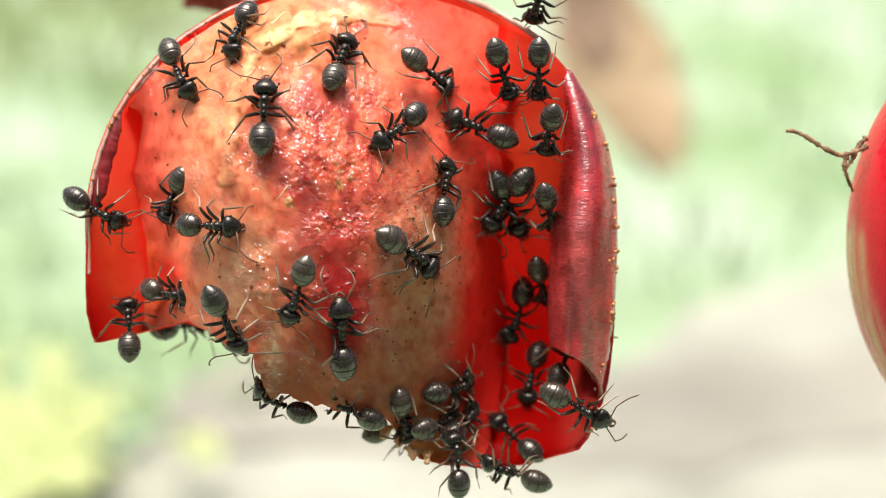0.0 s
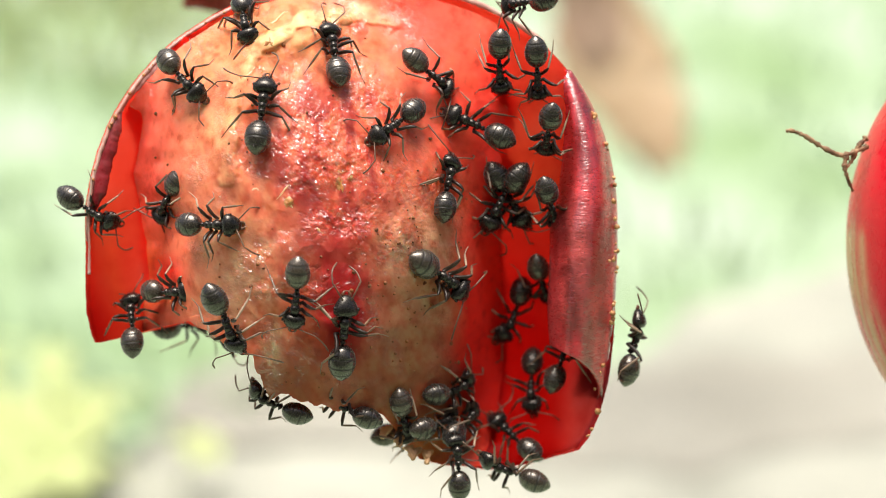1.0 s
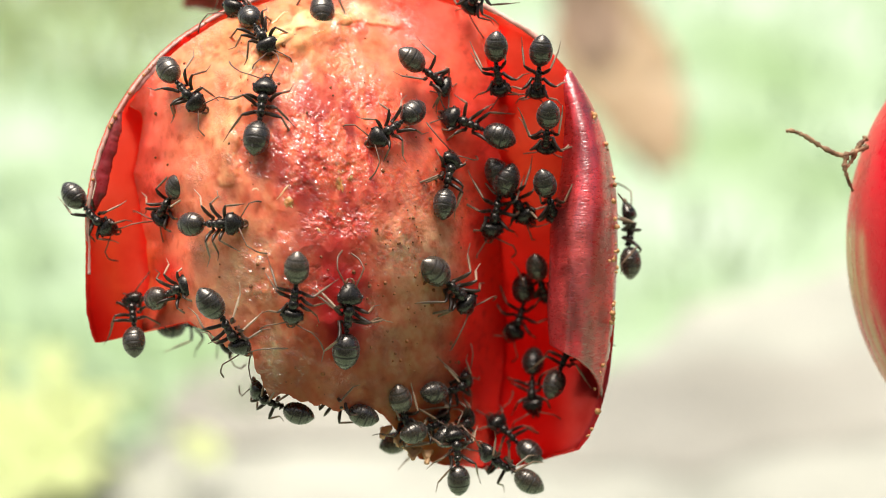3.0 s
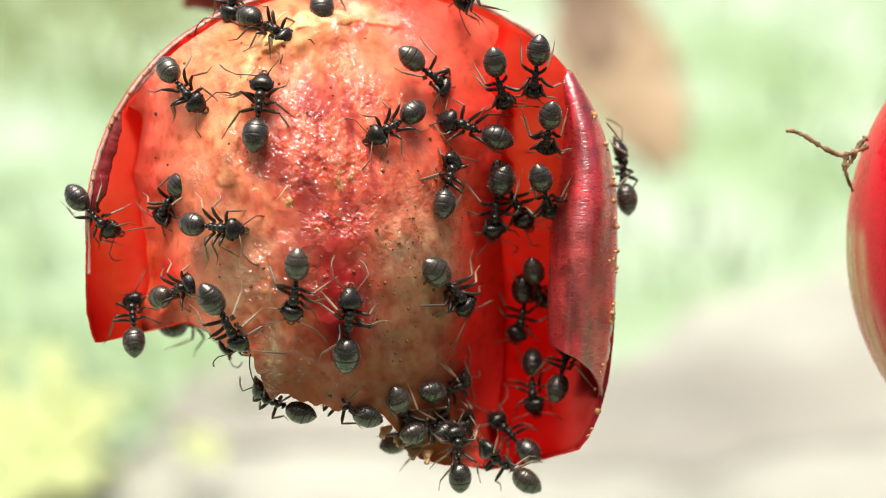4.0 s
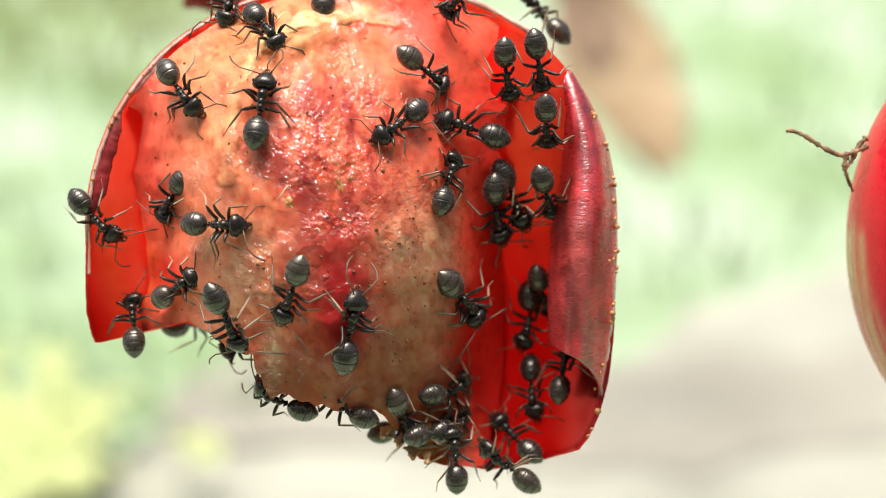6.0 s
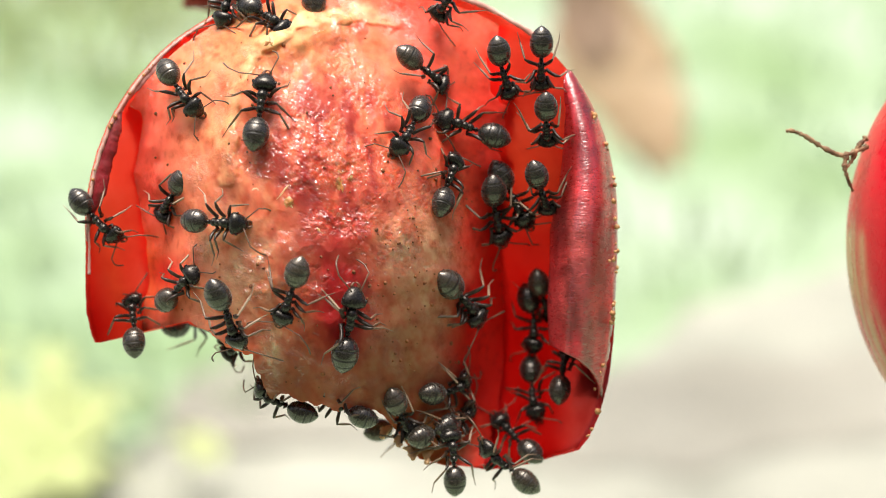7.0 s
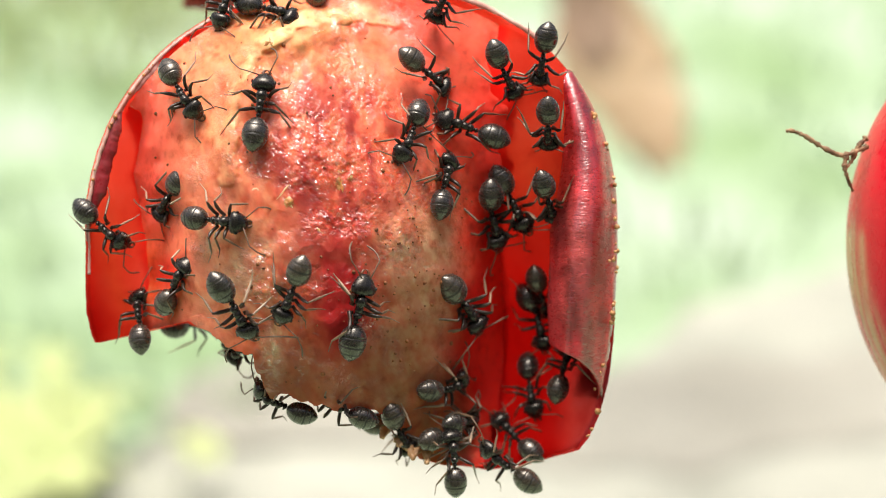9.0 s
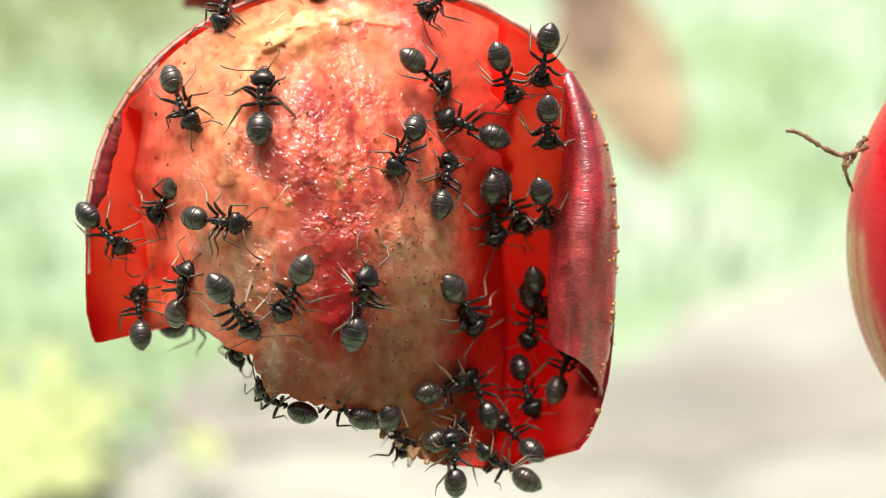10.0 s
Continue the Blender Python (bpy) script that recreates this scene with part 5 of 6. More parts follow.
    crawl(ant(8, "small black ant feeding on the wet fruit flesh", 0.89, 9, -8, -7, -12), 8, dict(off=-0.11),
          [(0, 2.63, 9.95, 3.55, 7.61), (0.5, 2.86, 10.18, 3.26, 7.75), (1, 2.8, 10.32, 2.97, 7.98), (1.5, 2.69, 10.5, 2.97, 8.04), (2, 2.55, 10.27, 2.97, 8.09), (2.5, 2.6, 10.52, 2.89, 8.04), (4, 2.57, 9.35, 3.2, 7.26), (4.5, 2.52, 9.47, 3.4, 7.52), (5, 2.75, 9.9, 3.43, 7.54), (5.5, 3.12, 9.9, 3.46, 7.55), (7, 2.75, 9.98, 3.46, 7.69), (7.5, 2.69, 10.04, 3.37, 7.75), (8, 2.69, 10.1, 3.55, 7.81), (8.5, 2.66, 9.98, 3.6, 7.69), (9, 2.66, 9.84, 3.8, 7.69), (10, 2.75, 9.75, 3.75, 7.46)])
    crawl(ant(9, "black ant head down inside the red skin", 0.89, 0, 0, -14, -25), 9, dict(),
          [(0, 4.86, 9.46, 4.83, 7.95), (1.5, 4.73, 9.5, 4.82, 8.0), (2, 4.77, 9.46, 4.81, 8.02), (2.5, 4.95, 9.5, 4.8, 8.04), (4, 4.77, 9.55, 4.6, 8.09), (4.5, 4.95, 9.46, 4.4, 8.24), (5, 4.73, 9.72, 4.52, 8.15), (5.5, 4.56, 10.2, 4.98, 7.98), (7, 4.99, 10.25, 4.95, 8.18), (7.5, 5.04, 10.42, 4.85, 8.25), (8, 5.08, 10.38, 4.75, 8.32), (9, 5.21, 10.6, 4.82, 8.32), (9.5, 5.21, 10.47, 4.85, 8.32), (10, 5.3, 10.51, 4.89, 8.32)])
    crawl(ant(10, "black ant head down beside the rolled skin", 0.89, 0, 0, -15, -27), 10, dict(),
          [(0, 5.43, 6.33, 5.15, 4.95), (0.5, 5.3, 6.38, 5.15, 4.95), (1, 5.39, 6.38, 5.16, 4.96), (1.5, 5.3, 6.51, 5.17, 4.96), (2, 5.39, 6.51, 5.17, 4.97), (2.5, 5.26, 6.55, 5.18, 4.98), (4, 5.39, 6.46, 5.19, 4.99), (4.5, 5.3, 6.51, 5.2, 5.0), (5, 5.39, 6.46, 5.21, 5.0), (5.5, 5.21, 6.68, 5.26, 5.18), (7, 5.21, 7.03, 5.26, 5.23), (7.5, 5.3, 6.9, 5.28, 5.22), (8, 5.3, 6.95, 5.29, 5.21), (8.5, 5.34, 6.77, 5.31, 5.19), (9.5, 5.26, 6.73, 5.32, 5.15), (10, 5.3, 6.9, 5.32, 5.12)])
    crawl(ant(11, "small black ant feeding on the wet fruit flesh", 0.95, 3, -1, 0, 0), 11, dict(off=-0.03),
          [(0, 3.02, 5.69, 0.44, 6.66), (0.5, 3.02, 5.69, 0.57, 6.88), (1, 2.93, 5.69, 0.35, 6.88), (1.5, 2.89, 5.74, 0.26, 6.74), (2.5, 2.89, 5.74, 0.31, 6.79), (4, 2.76, 5.65, 0.17, 6.57), (7, 2.58, 5.74, 0.0, 6.61), (9, 2.58, 5.69, 0.0, 6.61), (10, 2.63, 5.69, 0.04, 6.7)])
    crawl(ant(12, "small black ant feeding on the wet fruit flesh", 0.89, -10, 7, -6, -10), 12, dict(off=0.11),
          [(0, 0.0, 1.93, 0.31, 4.42), (1, 0.09, 2.15, 0.53, 4.6), (2, 0.09, 2.28, 0.48, 4.77), (4, 0.04, 2.32, 0.61, 4.73), (4.5, 0.09, 2.37, 0.7, 4.73), (5, 0.04, 2.45, 0.79, 4.73), (5.5, 0.0, 2.5, 0.7, 4.73), (7, 0.0, 2.45, 0.74, 4.64), (7.5, 0.0, 2.32, 0.79, 4.6), (8, -0.09, 2.06, 0.57, 4.42), (8.5, -0.13, 2.15, 0.39, 4.55), (9, -0.09, 2.28, 0.44, 4.68), (9.5, -0.09, 2.23, 0.35, 4.68), (10, -0.09, 2.28, 0.44, 4.73)])
    crawl(ant(13, "black ant walking along the pale torn rim", 0.89, 0, 0, -12, -21), 13, dict(at=0.3),
          [(0, 5.03, 13.33, 4.55, 11.67), (0.5, 4.98, 13.47, 4.46, 11.9), (1, 4.89, 12.61, 3.12, 12.33), (1.5, 4.18, 13.04, 1.89, 11.81), (2, 3.17, 13.24, 1.46, 11.47), (2.5, 2.75, 13.61, 1.37, 11.67), (4, 2.32, 13.76, 0.63, 12.36), (4.5, 2.32, 13.61, 0.69, 12.24), (5, 2.1, 13.51, 0.69, 12.1), (5.5, 1.89, 13.41, 0.34, 11.98), (7, 0.89, 13.41, -0.46, 11.67), (8, 0.71, 13.52, -0.34, 11.55), (8.5, 0.63, 13.57, -0.49, 11.38), (9, 0.54, 13.61, -0.63, 11.33), (9.5, 0.4, 13.41, -1.06, 11.61), (10, 0.46, 13.04, -1.09, 11.98)])
    crawl(ant(14, "black ant climbing the outer red skin", 0.95, 0, 0, 0, 0), 14, dict(up="out"),
          [(0, 5.75, -7.41, 8.07, -8.69, -0.6), (0.2, 6.61, -8.41, 8.52, -8.04, -0.2), (0.4, 7.46, -8.69, 9.67, -6.98, 0.2), (0.6, 8.64, -8.41, 9.38, -5.98, 0.6), (0.8, 9.15, -7.41, 9.72, -4.49, 0.91), (1, 9.32, -6.26, 10.04, -3.35, 1.22), (1.5, 9.47, -3.69, 9.64, -0.97, 2.0), (2, 9.32, -3.55, 9.55, -0.89, 2.3), (2.5, 9.41, -1.69, 9.5, 1.14, 2.6), (3.8, 9.41, 0.89, 9.32, 3.75, 3.06), (4, 9.27, 2.46, 8.98, 5.23, 3.13), (4.2, 8.95, 3.46, 8.24, 6.09, 3.2), (4.5, 8.32, 5.32, 7.41, 7.89, 3.6), (5, 7.26, 7.89, 5.75, 10.18, 4.2), (5.5, 6.46, 9.75, 4.89, 11.75, 4.24), (5.7, 6.32, 9.98, 4.75, 11.98, 4.26), (6.3, 5.03, 12.61, 3.17, 14.33, 4.3), (6.8, 3.89, 14.61, 1.89, 16.04, 4.34), (10, 2.75, 15.76, 0.46, 17.19, 4.6)])
    crawl(ant(15, "black ant on the torn skin edge, gaster hanging out", 0.89, 1, -1, -12, -21), 15, dict(off=-0.01, at=0.2, up=(-0.45,-0.9,-0.1)),
          [(0, -18.44, 2.41, -16.55, 1.4), (0.5, -18.66, 2.45, -16.69, 1.4), (1.5, -18.83, 2.54, -16.99, 1.23), (2.5, -18.74, 2.63, -17.08, 1.05), (4, -18.48, 2.45, -16.86, 0.92), (5, -18.44, 2.32, -16.91, 0.83), (5.5, -18.35, 2.23, -16.77, 0.7), (7, -18.26, 2.19, -16.77, 0.7), (7.5, -18.18, 1.8, -16.69, 0.48), (8, -18.13, 1.84, -16.55, 0.35), (8.5, -18.0, 1.71, -16.51, 0.26), (9, -18.0, 1.71, -16.42, 0.39), (9.5, -17.96, 1.58, -16.25, 0.13), (10, -17.96, 1.58, -16.25, 0.04)])
    crawl(ant(16, "small black ant feeding on the wet fruit flesh", 0.89, 1, -1, -13, -22), 16, dict(off=-0.01),
          [(0, -13.4, 3.46, -14.19, 1.49), (0.5, -13.4, 3.5, -14.32, 1.44), (1, -13.58, 3.37, -14.49, 1.4), (1.5, -13.62, 3.28, -14.58, 1.36), (2, -13.53, 3.33, -14.63, 1.4), (2.5, -13.53, 3.24, -14.58, 1.31), (5.5, -13.36, 3.37, -14.36, 1.49), (7.5, -13.4, 3.41, -14.41, 1.49), (8, -13.44, 3.37, -14.54, 1.53), (8.5, -13.44, 3.46, -14.41, 1.58), (9, -13.49, 3.41, -14.54, 1.49), (9.5, -13.67, 3.24, -14.76, 1.4), (10, -13.62, 3.24, -14.85, 1.4)])
    crawl(ant(17, "small black ant feeding on the wet fruit flesh", 0.89, 0, 1, -11, -19), 17, dict(off=0.01),
          [(0, -12.92, 1.23, -10.75, 1.12), (1.5, -13.01, 1.27, -10.69, 1.25), (2.5, -12.88, 1.27, -10.55, 1.29), (3.8, -12.8, 1.27, -10.64, 1.18), (4, -12.79, 1.27, -10.55, 0.96), (4.5, -12.7, 1.23, -10.42, 1.1), (5.5, -12.7, 1.23, -10.38, 1.14), (7, -12.66, 1.44, -10.38, 1.27), (7.5, -12.7, 1.44, -10.38, 1.27), (9, -12.66, 1.58, -10.38, 1.31), (9.5, -12.66, 1.58, -10.38, 1.23), (10, -12.66, 1.58, -10.38, 1.27)])
    crawl(ant(18, "small black ant feeding on the wet fruit flesh", 0.89, 6, -5, -11, -19), 18, dict(off=-0.06),
          [(0, -14.63, -2.15, -13.22, -2.37), (0.5, -14.58, -2.23, -13.18, -2.37), (1, -14.58, -2.19, -13.22, -2.15), (1.5, -14.54, -2.32, -13.05, -2.19), (2, -14.58, -2.32, -12.96, -1.97), (2.5, -14.54, -2.5, -13.14, -1.93), (4, -14.41, -2.5, -12.74, -1.71), (4.5, -14.41, -2.54, -12.7, -1.75), (5, -14.41, -2.54, -12.88, -1.75), (5.5, -14.41, -2.5, -12.7, -1.49), (7, -14.19, -2.76, -12.61, -1.1), (7.5, -14.06, -2.71, -12.48, -0.96), (8, -14.1, -2.67, -12.57, -0.74), (8.5, -14.06, -2.76, -12.74, -0.7), (9, -14.15, -2.85, -13.05, -0.66), (9.5, -14.01, -3.11, -13.27, -0.79), (10, -13.58, -3.41, -13.05, -0.83)])
    crawl(ant(19, "small black ant feeding on the wet fruit flesh", 0.98, -3, 2, 0, 0), 19, dict(off=0.03),
          [(0, -11.52, -2.63, -10.34, -5.04), (1, -11.52, -2.54, -10.42, -4.99), (1.5, -11.56, -2.63, -10.47, -5.08), (2, -11.56, -2.76, -10.29, -5.08), (2.5, -11.69, -2.89, -10.2, -5.04), (4, -11.69, -2.54, -10.29, -4.9), (5, -11.61, -2.71, -10.16, -4.9), (5.5, -11.56, -2.63, -10.25, -4.95), (7, -11.39, -2.23, -10.34, -4.86), (7.5, -11.34, -2.28, -10.25, -4.9), (8, -11.3, -2.19, -9.85, -4.68), (8.5, -11.3, -2.1, -9.81, -4.51), (9, -11.25, -1.88, -9.77, -4.34), (9.5, -11.25, -2.06, -9.59, -4.38), (10, -11.3, -1.93, -9.64, -4.34)])
    crawl(ant(20, "black ant behind the lower flesh edge", 0.89, 0, 0, -15, -27), 20, dict(at=2.2),
          [(0, -9.84, -3.69, -10.93, -4.89), (4.5, -9.7, -3.98, -11.27, -5.18), (7.5, -9.7, -4.26, -11.04, -5.55), (10, -9.55, -4.55, -10.55, -5.63)])
    crawl(ant(21, "small black ant feeding on the wet fruit flesh", 0.91, -4, 3, 0, 0), 21, dict(off=0.05),
          [(0, -7.01, -1.1, -7.84, -3.59), (0.5, -7.31, -1.05, -7.75, -3.81), (1, -7.31, -1.1, -7.58, -3.86), (1.5, -7.31, -1.1, -7.62, -3.81), (2, -7.31, -1.05, -7.66, -3.64), (2.5, -7.36, -1.05, -7.66, -3.59), (4, -7.36, -0.79, -7.66, -3.37), (4.5, -7.27, -0.92, -7.88, -3.55), (5, -7.23, -0.88, -8.01, -3.41), (5.5, -7.27, -0.96, -8.15, -3.5), (7.5, -7.35, -1.2, -8.19, -3.59), (8.5, -7.29, -1.16, -8.19, -3.64), (9, -7.26, -1.14, -8.19, -3.46), (9.5, -7.19, -1.1, -8.15, -3.46), (10, -7.12, -1.06, -8.23, -3.37)])
    crawl(ant(22, "small black ant feeding on the wet fruit flesh", 1.02, -2, 1, 0, 0), 22, dict(off=0.03),
          [(0, -5.04, -5.69, -5.17, -3.07), (0.5, -5.13, -5.56, -5.04, -2.93), (1, -5.13, -5.69, -4.9, -2.93), (1.5, -5.17, -5.52, -4.68, -2.8), (2, -5.08, -5.13, -4.9, -2.23), (2.5, -4.95, -5.08, -4.73, -2.28), (4, -4.9, -5.34, -4.68, -2.5), (4.5, -4.82, -5.47, -4.16, -2.58), (5, -4.99, -5.43, -4.42, -2.54), (5.5, -4.95, -5.52, -4.34, -2.63), (7, -4.99, -5.34, -4.47, -2.45), (7.5, -4.86, -5.39, -4.16, -2.5), (8, -4.73, -4.77, -4.03, -1.88), (8.5, -4.68, -4.82, -3.86, -1.97), (9, -4.6, -4.68, -3.98, -1.84), (9.5, -4.6, -4.55, -3.94, -1.66), (10, -4.51, -4.29, -3.77, -1.31)])
    crawl(ant(23, "large black ant walking across the beige flesh", 1.06, -7, 4, 0, 0), 23, dict(off=0.07),
          [(0, -2.63, 0.53, -0.44, -1.01), (0.5, -2.01, 0.09, 0.26, -1.31), (1, -0.96, -0.7, 1.05, -2.15), (1.5, -0.31, -1.23, 1.49, -2.54), (2.5, -0.35, -1.18, 1.31, -2.67), (4, -0.26, -1.18, 1.23, -2.93), (5, -0.04, -1.4, 1.53, -3.2), (5.5, 0.31, -1.71, 1.75, -3.55), (7, 0.35, -1.75, 1.88, -3.55), (7.5, 0.26, -1.8, 1.92, -3.55), (8, 0.31, -1.88, 1.79, -3.9), (8.5, 0.44, -1.97, 1.97, -4.12), (9, 0.39, -1.84, 1.97, -4.07), (9.5, 0.48, -1.88, 1.97, -4.2), (10, 0.44, -1.8, 1.88, -4.2)])
    crawl(ant(24, "black ant on the bright red inner skin", 1.0, 7, -8, 0, 0), 24, dict(off=-0.12),
          [(0, 3.86, 3.46, 2.37, 1.1), (0.5, 3.68, 3.46, 2.41, 1.05), (1, 3.64, 3.64, 2.32, 1.18), (1.5, 3.68, 3.55, 2.23, 1.14), (2, 3.64, 3.68, 2.37, 1.14), (2.5, 3.33, 3.64, 2.37, 0.83), (4, 2.89, 3.59, 2.54, 0.66), (4.5, 2.76, 3.5, 2.98, 0.74), (5, 2.98, 3.41, 2.89, 0.79), (5.5, 2.67, 3.28, 2.98, 0.53), (7, 2.45, 3.11, 3.02, 0.26), (7.5, 2.45, 3.2, 2.93, 0.39), (8, 2.32, 2.93, 2.93, 0.09), (8.5, 2.37, 2.93, 3.2, 0.13), (9, 2.32, 2.89, 2.85, 0.04), (9.5, 2.45, 2.89, 2.76, 0.0), (10, 2.41, 3.11, 2.76, 0.26)])
    crawl(ant(25, "black ant half hidden under another ant", 0.97, 0, 0, 0, 0), 25, dict(lift=-0.5),
          [(0, 2.8, 3.46, 4.04, 0.6), (0.5, 2.7, 3.68, 4.35, 0.86), (1, 2.6, 3.89, 4.22, 1.12), (1.5, 2.6, 3.94, 4.13, 0.99), (2, 2.6, 3.98, 4.13, 1.08), (2.5, 2.6, 4.03, 4.3, 1.39), (4, 3.03, 3.69, 4.17, 1.34), (4.5, 3.4, 3.32, 4.04, 1.39), (5.5, 3.17, 3.6, 3.95, 1.43), (7.5, 2.89, 3.75, 4.26, 1.3), (9, 2.97, 3.46, 4.13, 1.12), (10, 2.89, 3.32, 4.08, 1.12)])
    crawl(ant(26, "black ant crouching behind the rolled skin edge", 0.89, 0, 0, -15, -27), 26, dict(),
          [(0, 5.18, 2.55, 5.81, 0.77), (0.5, 5.21, 2.89, 5.83, 1.12), (1, 5.23, 2.83, 5.86, 1.06), (2.5, 5.23, 3.03, 5.86, 1.26), (4, 4.95, 3.4, 5.58, 1.63), (4.5, 4.98, 3.46, 5.61, 1.69), (5.5, 5.12, 3.32, 5.75, 1.54), (7, 4.75, 3.58, 5.38, 1.8), (7.5, 4.75, 3.52, 5.38, 1.74), (8, 4.83, 3.32, 5.46, 1.54), (9, 5.09, 3.12, 5.72, 1.34), (10, 4.95, 2.8, 5.58, 1.03)])
    crawl(ant(27, "small black ant feeding on the wet fruit flesh", 0.92, -16, 15, 0, 0), 27, dict(off=0.23),
          [(0, 4.29, -1.93, 3.2, -4.82), (0.5, 4.25, -1.8, 3.02, -4.95), (1, 4.25, -1.75, 2.85, -4.86), (1.5, 4.29, -1.75, 3.11, -4.82), (2, 4.29, -1.84, 3.07, -4.73), (2.5, 4.34, -1.71, 3.33, -4.6), (4, 4.2, -1.93, 3.72, -4.55), (4.5, 4.34, -2.1, 4.03, -4.55), (5.5, 4.47, -2.41, 3.9, -4.68), (7, 4.47, -2.67, 4.56, -4.82), (7.5, 4.34, -2.98, 4.29, -4.73), (8, 4.51, -2.76, 4.25, -4.6), (8.5, 4.34, -2.32, 4.6, -4.55), (9, 4.42, -2.5, 5.08, -4.77), (9.5, 4.51, -2.58, 4.95, -4.64), (10, 4.51, -2.58, 4.34, -4.51)])
    crawl(ant(28, "black ant half hidden under another ant", 0.89, 0, 0, -15, -27), 28, dict(lift=-0.5),
          [(0, 4.73, -1.14, 5.42, -2.91), (0.5, 4.68, -1.05, 5.37, -2.83), (1, 4.73, -1.01, 5.42, -2.78), (2, 4.73, -1.05, 5.42, -2.83), (2.5, 4.73, -0.96, 5.42, -2.74), (4, 4.51, -1.18, 5.2, -2.95), (5.5, 4.73, -1.58, 5.42, -3.35), (7, 4.82, -1.88, 5.5, -3.66), (7.5, 4.86, -2.19, 5.55, -3.96), (8, 4.86, -1.88, 5.55, -3.66), (8.5, 4.68, -1.44, 5.37, -3.22), (9, 4.68, -1.66, 5.37, -3.44), (10, 4.6, -1.71, 5.29, -3.48)])
    crawl(ant(29, "black ant on the dark red inner skin", 0.89, 3, -3, -9, -16), 29, dict(off=-0.04),
          [(0, 4.73, -5.3, 4.2, -7.71), (0.5, 4.42, -5.61, 4.29, -7.97), (1, 4.47, -5.65, 4.47, -8.06), (2, 4.51, -5.78, 4.51, -8.15), (2.5, 4.51, -5.65, 4.51, -8.06), (4, 4.47, -5.69, 4.6, -8.06), (4.5, 4.34, -5.95, 4.68, -8.28), (5, 4.38, -5.87, 4.56, -8.28), (7, 4.38, -6.04, 4.68, -8.41), (7.5, 4.42, -6.0, 4.64, -8.28), (8, 4.38, -6.13, 4.9, -8.37), (8.5, 4.42, -6.26, 4.6, -8.54), (9, 4.25, -5.91, 4.6, -8.23), (9.5, 4.03, -6.04, 4.51, -8.32), (10, 3.86, -6.0, 4.56, -8.19)])
    crawl(ant(30, "black ant in the fold under the rolled skin", 0.89, 0, 0, -15, -27), 30, dict(),
          [(0, 6.13, -5.65, 6.44, -4.99), (0.5, 6.0, -5.65, 6.31, -4.99), (1, 5.91, -5.78, 6.22, -5.08), (1.5, 6.0, -5.74, 6.31, -4.99), (2.5, 5.91, -5.91, 6.26, -5.26), (4, 5.91, -6.44, 6.31, -5.34), (7.5, 5.96, -6.5, 6.22, -5.43), (8, 5.95, -6.48, 6.26, -5.39), (8.5, 5.95, -6.46, 6.31, -5.47), (9, 5.95, -6.44, 6.31, -5.43), (9.5, 5.95, -6.43, 6.31, -5.56), (10, 5.95, -6.41, 6.31, -5.56)])
    crawl(ant(31, "black ant on the dark red inner skin", 0.89, -7, 4, 0, 0), 31, dict(off=0.08),
          [(0, 4.47, -10.29, 2.63, -8.54), (0.5, 4.47, -10.25, 2.58, -8.54), (1, 4.38, -10.2, 2.63, -8.58), (1.5, 4.42, -10.29, 2.58, -8.58), (2, 4.47, -10.34, 2.67, -8.58), (2.5, 4.47, -10.34, 2.58, -8.63), (4, 4.34, -10.29, 2.58, -8.5), (5, 4.34, -10.12, 2.62, -8.5), (5.5, 4.42, -10.34, 2.65, -8.5), (8.5, 4.42, -10.29, 2.76, -8.54), (9, 4.47, -10.29, 2.71, -8.5), (10, 4.51, -10.25, 2.76, -8.54)])
    crawl(ant(32, "black ant hanging from the lowest skin edge", 0.94, -5, 5, 0, 0), 32, dict(off=0.08, at=1.2, up=(-0.1,-0.6,-0.75)),
          [(0, 4.68, -11.74, 2.23, -10.86), (0.5, 4.56, -11.69, 2.15, -10.82), (1.5, 4.64, -11.78, 2.19, -10.51), (2, 4.6, -11.78, 2.23, -10.34), (2.5, 4.47, -11.78, 2.15, -10.34), (4, 4.25, -11.74, 2.1, -10.12), (5, 4.25, -11.69, 2.15, -10.16), (7, 4.2, -11.78, 2.1, -10.07), (8.5, 4.25, -11.82, 2.1, -10.16), (9, 4.29, -11.74, 2.15, -10.12), (9.5, 4.25, -11.74, 2.06, -10.12), (10, 4.25, -11.69, 1.97, -10.25)])
    crawl(ant(33, "black ant hanging from the fruit's lowest tip", 0.89, 0, 0, -15, -27), 33, dict(at=0.6, up=(0.2,-0.5,-0.6)),
          [(0, 0.83, -11.61, 0.66, -9.72), (0.5, 0.88, -11.61, 0.7, -9.72), (1.5, 0.83, -11.78, 0.66, -9.89), (2, 0.83, -11.47, 0.66, -9.59), (2.5, 0.79, -11.47, 0.62, -9.59), (4, 0.88, -11.3, 0.7, -9.41), (7.5, 0.61, -11.52, 0.44, -9.63), (8.5, 0.66, -11.61, 0.49, -9.72), (9, 0.66, -11.52, 0.49, -9.63), (9.5, 0.7, -11.65, 0.53, -9.76), (10, 0.66, -11.56, 0.49, -9.68)])
